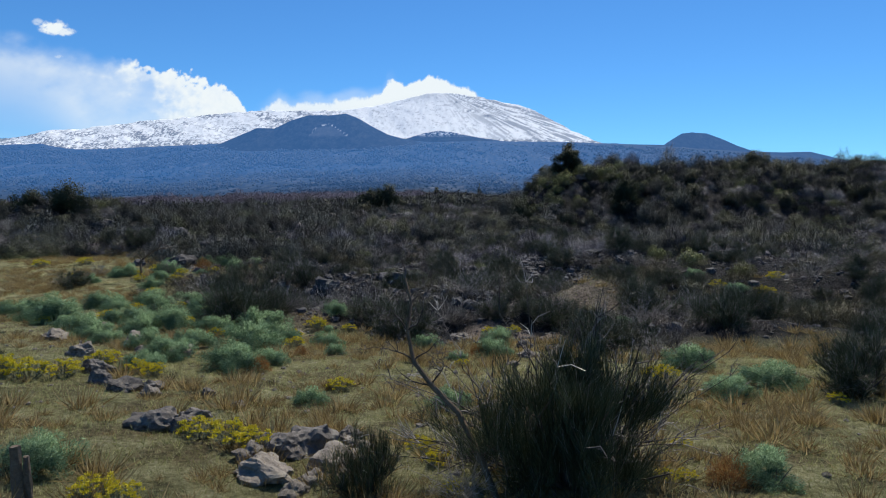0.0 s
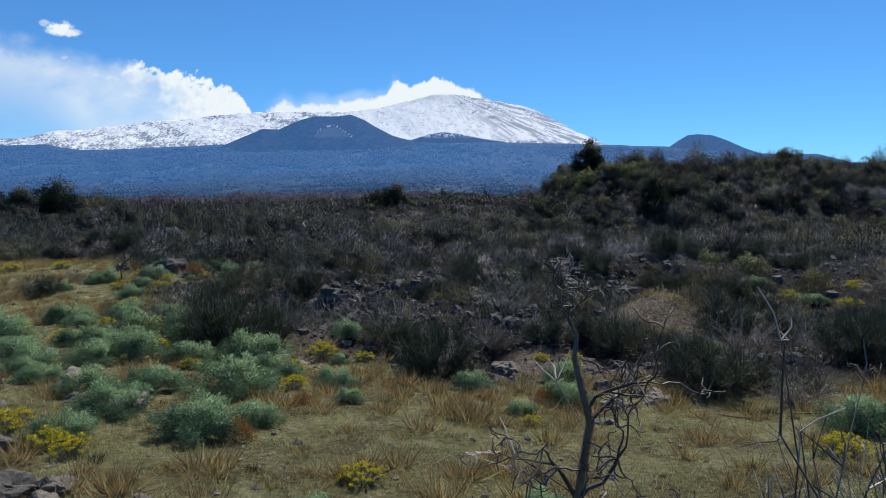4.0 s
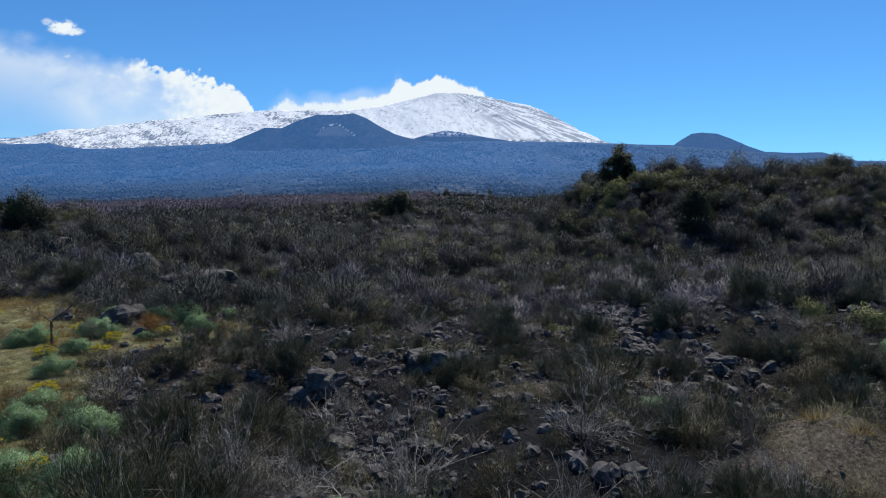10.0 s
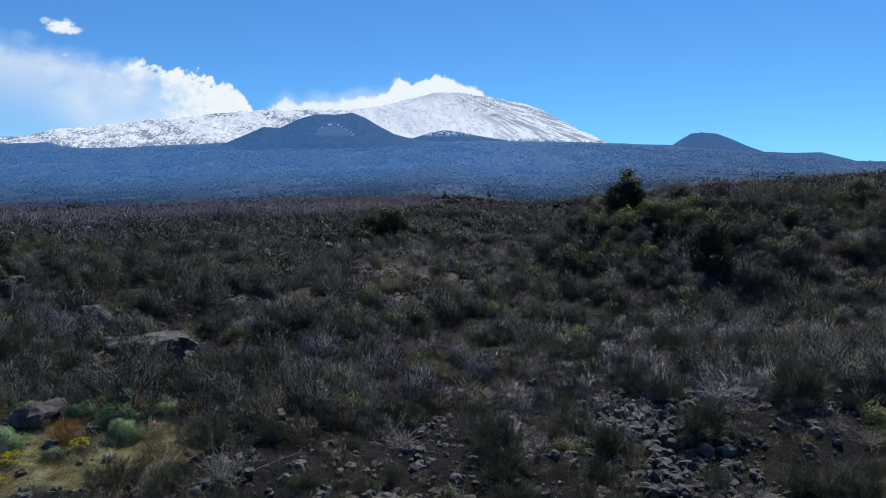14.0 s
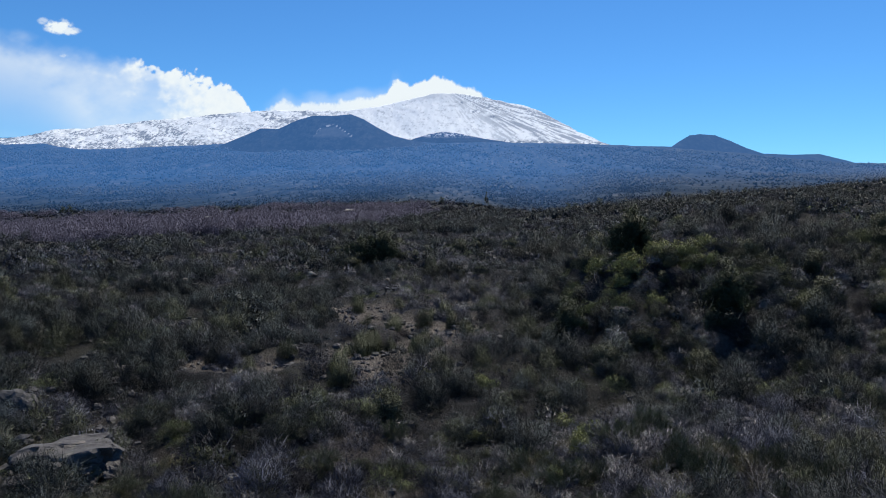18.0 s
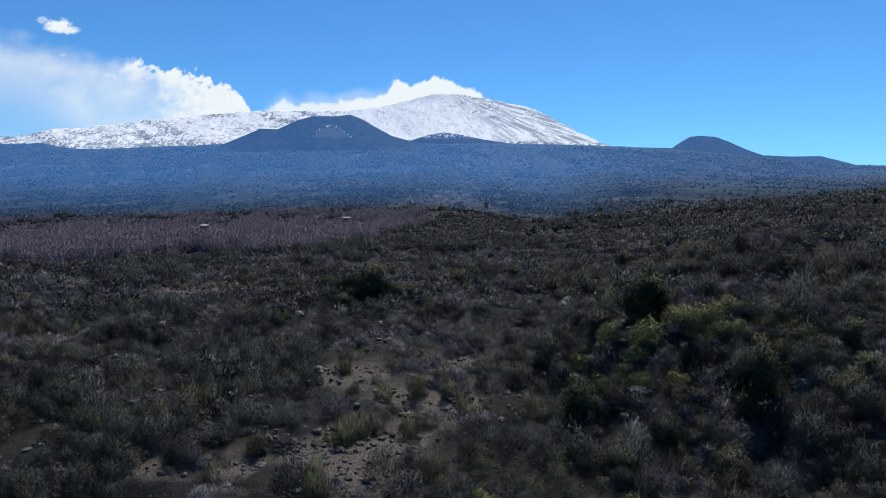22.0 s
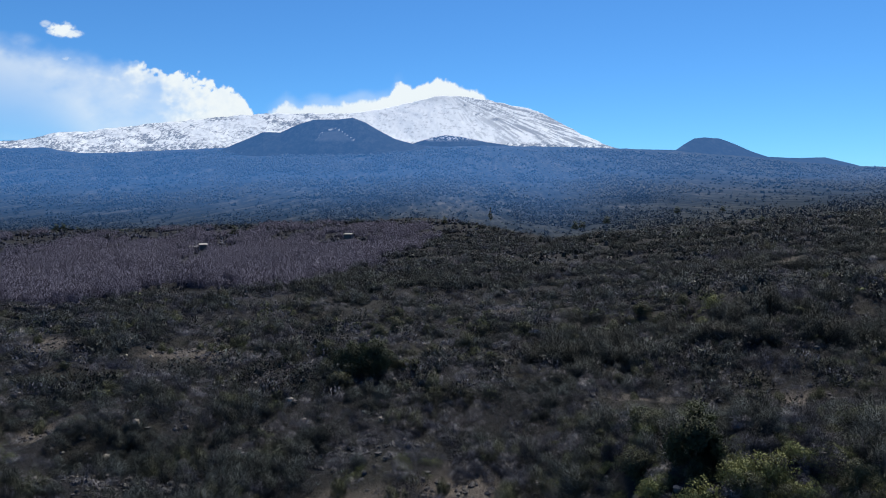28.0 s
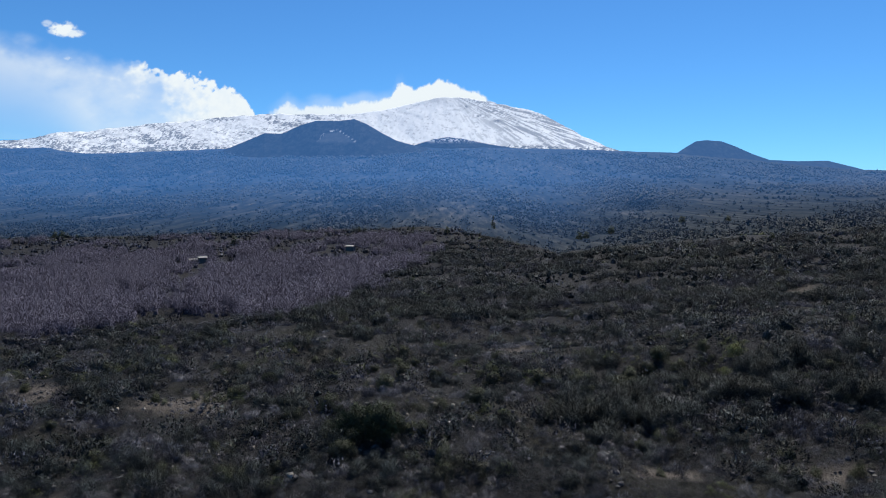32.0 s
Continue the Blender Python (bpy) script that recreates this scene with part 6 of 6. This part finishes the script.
for px, py, s in ((80.5, 456, 0.9), (98, 466, 1.0), (-118, 404, 1.0), (-4, 430, 0.8), (120, 300, 0.5), (-255, 480, 1.0), (-262, 484, 0.9), (-247, 483, 0.6), (106, 221, 0.45), (-60, 470, 0.7), (160, 520, 1.0), (190, 515, 0.8)):
    copy_thing_at(rnd, stand(px, py, s, 40 * s, 0.1))
# ---------------------------------------------------------------- the turf: fennel, spurge, grasses, dead wood
FENNEL_LABEL = "feathery blue-green giant fennel clump on the turf"
fennels = [fennel(700 + k, FENNEL_LABEL) for k in range(5)]
FENNELS = ((-15.6, 24.7, 1.5), (-12.6, 21.9, 2.0), (-8.3, 18.6, 1.3), (-9.6, 23.2, 1.6), (-5.9, 15.9, 1.1), (-7.0, 21.0, 1.2), (-5.2, 19.2, 1.7), (-4.2, 17.5, 1.0), (-5.8, 14.2, 1.2), (-4.1, 13.3, 1.4), (-5.7, 12.8, 0.85),
           (-3.3, 20.8, 0.9), (-3.2, 19.2, 0.5), (-2.1, 10.6, 0.6), (-4.3, 7.1, 0.9), (-8.2, 16.4, 0.85), (-9.0, 17.3, 0.75), (1.4, 17.1, 0.95), (0.1, 10.9, 0.75), (5.2, 14.3, 1.15), (6.1, 12.5, 1.25), (4.8, 11.3, 1.0),
           (3.7, 7.6, 0.85), (-4.6, 15.9, 1.6), (-6.3, 18.6, 1.2), (-2.9, 16.7, 0.8), (-0.4, 16.8, 0.75), (1.2, 15.8, 1.0), (-6.7, 15.3, 1.1), (3.0, 27.4, 0.85), (0.3, 15.0, 0.5), (-2.5, 15.4, 0.55), (-12.0, 28.2, 1.3),
           (-13.5, 31.5, 1.2), (-12.6, 35.6, 0.8), (-16.5, 34.5, 1.0), (-9.6, 26.4, 1.3), (-10.6, 22.0, 1.2), (9.6, 27.0, 0.9), (13.2, 30.5, 1.1), (12.2, 33.0, 1.0), (5.4, 20.4, 0.7), (-14.2, 24.0, 1.4), (-13.9, 22.8, 1.2), (-3.6, 13.9, 0.8))
set_out(fennels, [(a, b, c * 1.06) for a, b, c in FENNELS], 31, 0.02, (0.72, 0.95))

spurges = [spurge(800 + k, "yellow flowering spurge clump with grey-green leaves") for k in range(3)]
set_out(spurges, (
    (-6.9, 11.2, 0.75), (-6.5, 11.5, 0.7), (-7.4, 11.3, 0.7), (-6.5, 12.9, 0.7), (-5.6, 12.3, 0.55), (-5.2, 12.1, 0.5), (-3.1, 8.5, 0.6), (-2.6, 8.2, 0.62), (-2.3, 8.1, 0.6), (-1.8, 11.7, 0.55), (-3.7, 19.6, 0.7), (-3.4, 6.5, 0.5),
    (-3.1, 6.4, 0.45), (-0.3, 8.5, 0.45), (-0.1, 7.9, 0.4), (4.3, 13.1, 0.6), (4.0, 12.9, 0.5), (6.4, 10.9, 0.4), (3.1, 8.7, 0.28), (2.5, 7.5, 0.3), (2.75, 7.55, 0.3), (0.1, 7.1, 0.3)), 33, 0.02, (0.9, 1.15))
for k, (px, py, s) in enumerate(((-3.6, 16.3, 0.55), (-4.0, 18.1, 0.55), (-2.7, 19.4, 0.5), (-11.2, 22.6, 0.8), (2.1, 20.3, 0.5), (1.4, 20.6, 0.5), (0.4, 14.4, 0.35), (-15.5, 36.5, 0.7), (-13.5, 35.0, 0.8), (-12.2, 36.2, 0.7), (-14.8, 33.2, 0.8),
                                 (-18.5, 34.0, 0.8), (14.0, 29.5, 1.0), (12.6, 31.2, 0.9), (15.5, 31.8, 1.0), (11.6, 28.4, 0.8), (-8.6, 20.6, 0.5), (-20.5, 39.0, 1.0), (-22.5, 38.0, 1.0))):
    copy_thing_at(spurges[k % 3], stand(px, py, s, 50 * k, 0.02))

for k, (px, py, s) in enumerate(((-12.0, 38.2, 1.5), (-13.4, 38.6, 1.3), (-11.2, 37.0, 1.4), (-14.4, 36.0, 1.5), (-10.8, 38.9, 1.1), (-12.8, 40.0, 1.2), (-15.4, 38.8, 1.2))):
    copy_thing_at(fennels[k % 5], stand(px, py, s, 61 * k, 0.02, 0.85))

# more of both, with leafless shrubs, along the low edge of the lava
r4 = random.Random(8)
for k in range(34):
    y0 = r4.uniform(17, 36)
    x0 = -5.5 - (y0 - 17) * 0.42 - r4.uniform(0, 5.5)
    if k % 3 == 0:
        copy_thing_at(spurges[k % 3], stand(x0, y0, r4.uniform(0.5, 0.9), 40 * k, 0.02))
    elif k % 8 == 1:
        copy_thing_at(dead[k % 4], stand(x0, y0, r4.uniform(0.8, 1.4), 40 * k, 0.02))
    else:
        copy_thing_at(fennels[k % 5], stand(x0, y0, r4.uniform(0.9, 1.7), 40 * k, 0.02, 0.85))

# grasses: short turf, dry tufts
r2 = rng(40)
n = 230000
x, y = fan(n, 4.5, 42, 41, 0.74, lambda x, y: turf_mask(x, y) * (0.25 + 0.75 * step(fbm(x * 0.9, y * 0.9, 3, 42), 0.35, 0.6)), 1.0, 3)
b = np.stack([x, y, land(x, y) - 0.01], 1)
t = b + np.stack([r2.normal(size=len(x)) * 0.035, r2.normal(size=len(x)) * 0.035, r2.uniform(0.03, 0.10, len(x))], 1)
stuff("short_grass", "short ochre green turf grass", "grass", blade_mesh("short_grass", blades(b, t, 0.012, 43), M_GRASS))
x, y = fan(130000, 4.5, 15, 51, 0.72, lambda x, y: turf_mask(x, y) * (0.2 + 0.8 * step(fbm(x * 1.7, y * 1.7, 3, 52), 0.4, 0.6)), 1.0, 2)
b = np.stack([x, y, land(x, y) - 0.01], 1)
t = b + np.stack([r2.normal(size=len(x)) * 0.03, r2.normal(size=len(x)) * 0.03, r2.uniform(0.02, 0.08, len(x))], 1)
stuff("straw_stubble", "pale straw and short blades on the near turf", "grass", blade_mesh("straw_stubble", blades(b, t, 0.007, 53), M_GRASS))
tuft_t = []
for k in range(6):
    r = rng(600 + k)
    b = np.concatenate([r.normal(size=(90, 2)) * 0.17, np.zeros((90, 1))], 1)
    t = b + np.stack([b[:, 0] * 0.9 + r.normal(size=90) * 0.14, b[:, 1] * 0.9 + r.normal(size=90) * 0.14, r.uniform(0.12, 0.55, 90)], 1)
    tuft_t.append(blades(b, t, 0.03, 601 + k))
x, y = fan(15000, 4.5, 44, 44, 0.74, lambda x, y: turf_mask(x, y) * (0.15 + 0.85 * step(fbm(x * 0.45, y * 0.45, 3, 45), 0.42, 0.6)), 1.0, 3)
stuff("dry_grass_tufts", "straw brown dry grass tufts on the turf", "grass", scatter_mesh("dry_grass_tufts", tuft_t, on_land(x, y, 0.12 + 0.5 * r2.uniform(0, 1, len(x)) ** 2, 0.01), M_DRYGRASS, 46))
x, y = fan(2600, 4.5, 60, 47, 0.74, lambda x, y: 0.35 * turf_mask(x, y) + 0.5 * step(fbm(x * 0.3, y * 0.3, 3, 48), 0.55, 0.65), 1.0, 3)
stuff("green_grass_tufts", "olive green grass tufts among stones", "grass", scatter_mesh("green_grass_tufts", tuft_t, on_land(x, y, r2.uniform(0.12, 0.3, len(x)), 0.01), M_OLIVE, 49))

# mounds of dead bracken
brackens = []
for k in range(2):
    ob = thing("dead_bracken", "rounded mound of rust-brown dead bracken", "plant", "mounds of dead bracken")
    part("foliage", blade_mesh("foliage", bush_blades(880 + k, 1500, 1.0, 0.55, 0.012, 0.3, 0.3), M_BRACKEN), ob, kind="stuff")
    brackens.append(ob)
set_out(brackens, ((3.2, 7.5, 0.6), (-3.6, 13.1, 0.55), (0.8, 15.8, 0.5), (-12.9, 36.8, 1.2), (-3.2, 15.2, 0.4), (-6.2, 19.6, 0.5)), 35, 0.03)

# dead wood
tree = bare_tree("dead_tree", "small dead tree with bleached forking twigs", 903, 2.7, 0.085, 3, M_TRUNK, M_BARK, bends=((0.55, 0, -0.05), (0.36, 0, 0.45), (0.12, 0.02, 0.95), (-0.16, 0, 1.25), (-0.34, 0, 1.5), (-0.40, 0.02, 1.8), (-0.36, 0, 2.1), (-0.42, 0, 2.35)))
tree.matrix_basis = stand(0.03, 6.9, 1.0, 0, 0.02)
tree = bare_tree("dead_tree", "low dead tree with crooked grey branches", 907, 1.35, 0.06, 3, M_TRUNK, M_BARK, (0.1, 0.0, 1))
tree.matrix_basis = stand(2.6, 10.0, 1.0, 40, 0.02)
tree = bare_tree("bare_sapling", "thin bare sapling at the edge of the turf", 911, 3.6, 0.14, 3, M_TRUNK, M_BARK, (0.02, 0, 1), 0.016)
tree.matrix_basis = stand(-15.4, 34.6, 1.0, 0, 0.02)


def fallen_branch(seed, length, label):
    ob = thing("fallen_branch", label, "branch", "fallen branches")
    out = []
    grow((0, 0, 0.04), (1, 0, 0.03), length, 0.035, 1, rng(seed), out, 0.3)
    for p, w0, w1 in out:
        p[:, 2] = np.clip(np.abs(p[:, 2]) * 0.6, 0.015, 0.3)
        part("limb", strand_mesh("limb", p[None], w0, 0.006, M_TRUNK if seed % 3 else M_BLEACHED), ob)
    return ob


for k, (px, py, ln) in enumerate(((-0.55, 10.2, 0.9), (4.6, 11.0, 0.8), (4.9, 10.6, 0.5), (-3.2, 6.2, 0.9), (-0.6, 12.5, 1.0), (3.4, 15.0, 1.0), (4.6, 15.0, 1.1), (-3.5, 21.4, 1.4), (-6.4, 15.5, 0.6), (0.4, 8.1, 0.6), (2.9, 17.6, 1.2), (-5.9, 20.4, 1.4))):
    fallen_branch(950 + k, ln, "bleached fallen branch lying on the ground").matrix_basis = stand(px, py, 1.0, 67 * k, 0.0)

# an old fence post leaning at the edge of the turf
post = thing("fence_post", "weathered dark wooden fence post, split and leaning", "post")
post.matrix_basis = stand(-4.02, 6.3, 1.0, 15, 0.05, 1.0, 6)
for k, (dx, w, hgt) in enumerate(((0.0, 0.11, 0.62), (0.085, 0.07, 0.5))):
    bm = bmesh.new()
    bmesh.ops.create_cone(bm, cap_ends=True, segments=8, radius1=w * 0.6, radius2=w * 0.42, depth=hgt)
    bmesh.ops.subdivide_edges(bm, edges=[e for e in bm.edges if abs(e.verts[0].co.z - e.verts[1].co.z) > 0.1], cuts=4)
    for v in bm.verts:
        v.co += Vector((dx + 0.02 * noise.noise(v.co * 9), 0.02 * noise.noise(v.co * 11 + Vector((3, 0, 0))), hgt / 2 + 0.03 * noise.noise(v.co * 20)))
    me = bpy.data.meshes.new("post_half")
    bm.to_mesh(me)
    bm.free()
    me.materials.append(M_TRUNK)
    part("post_half", me, post)
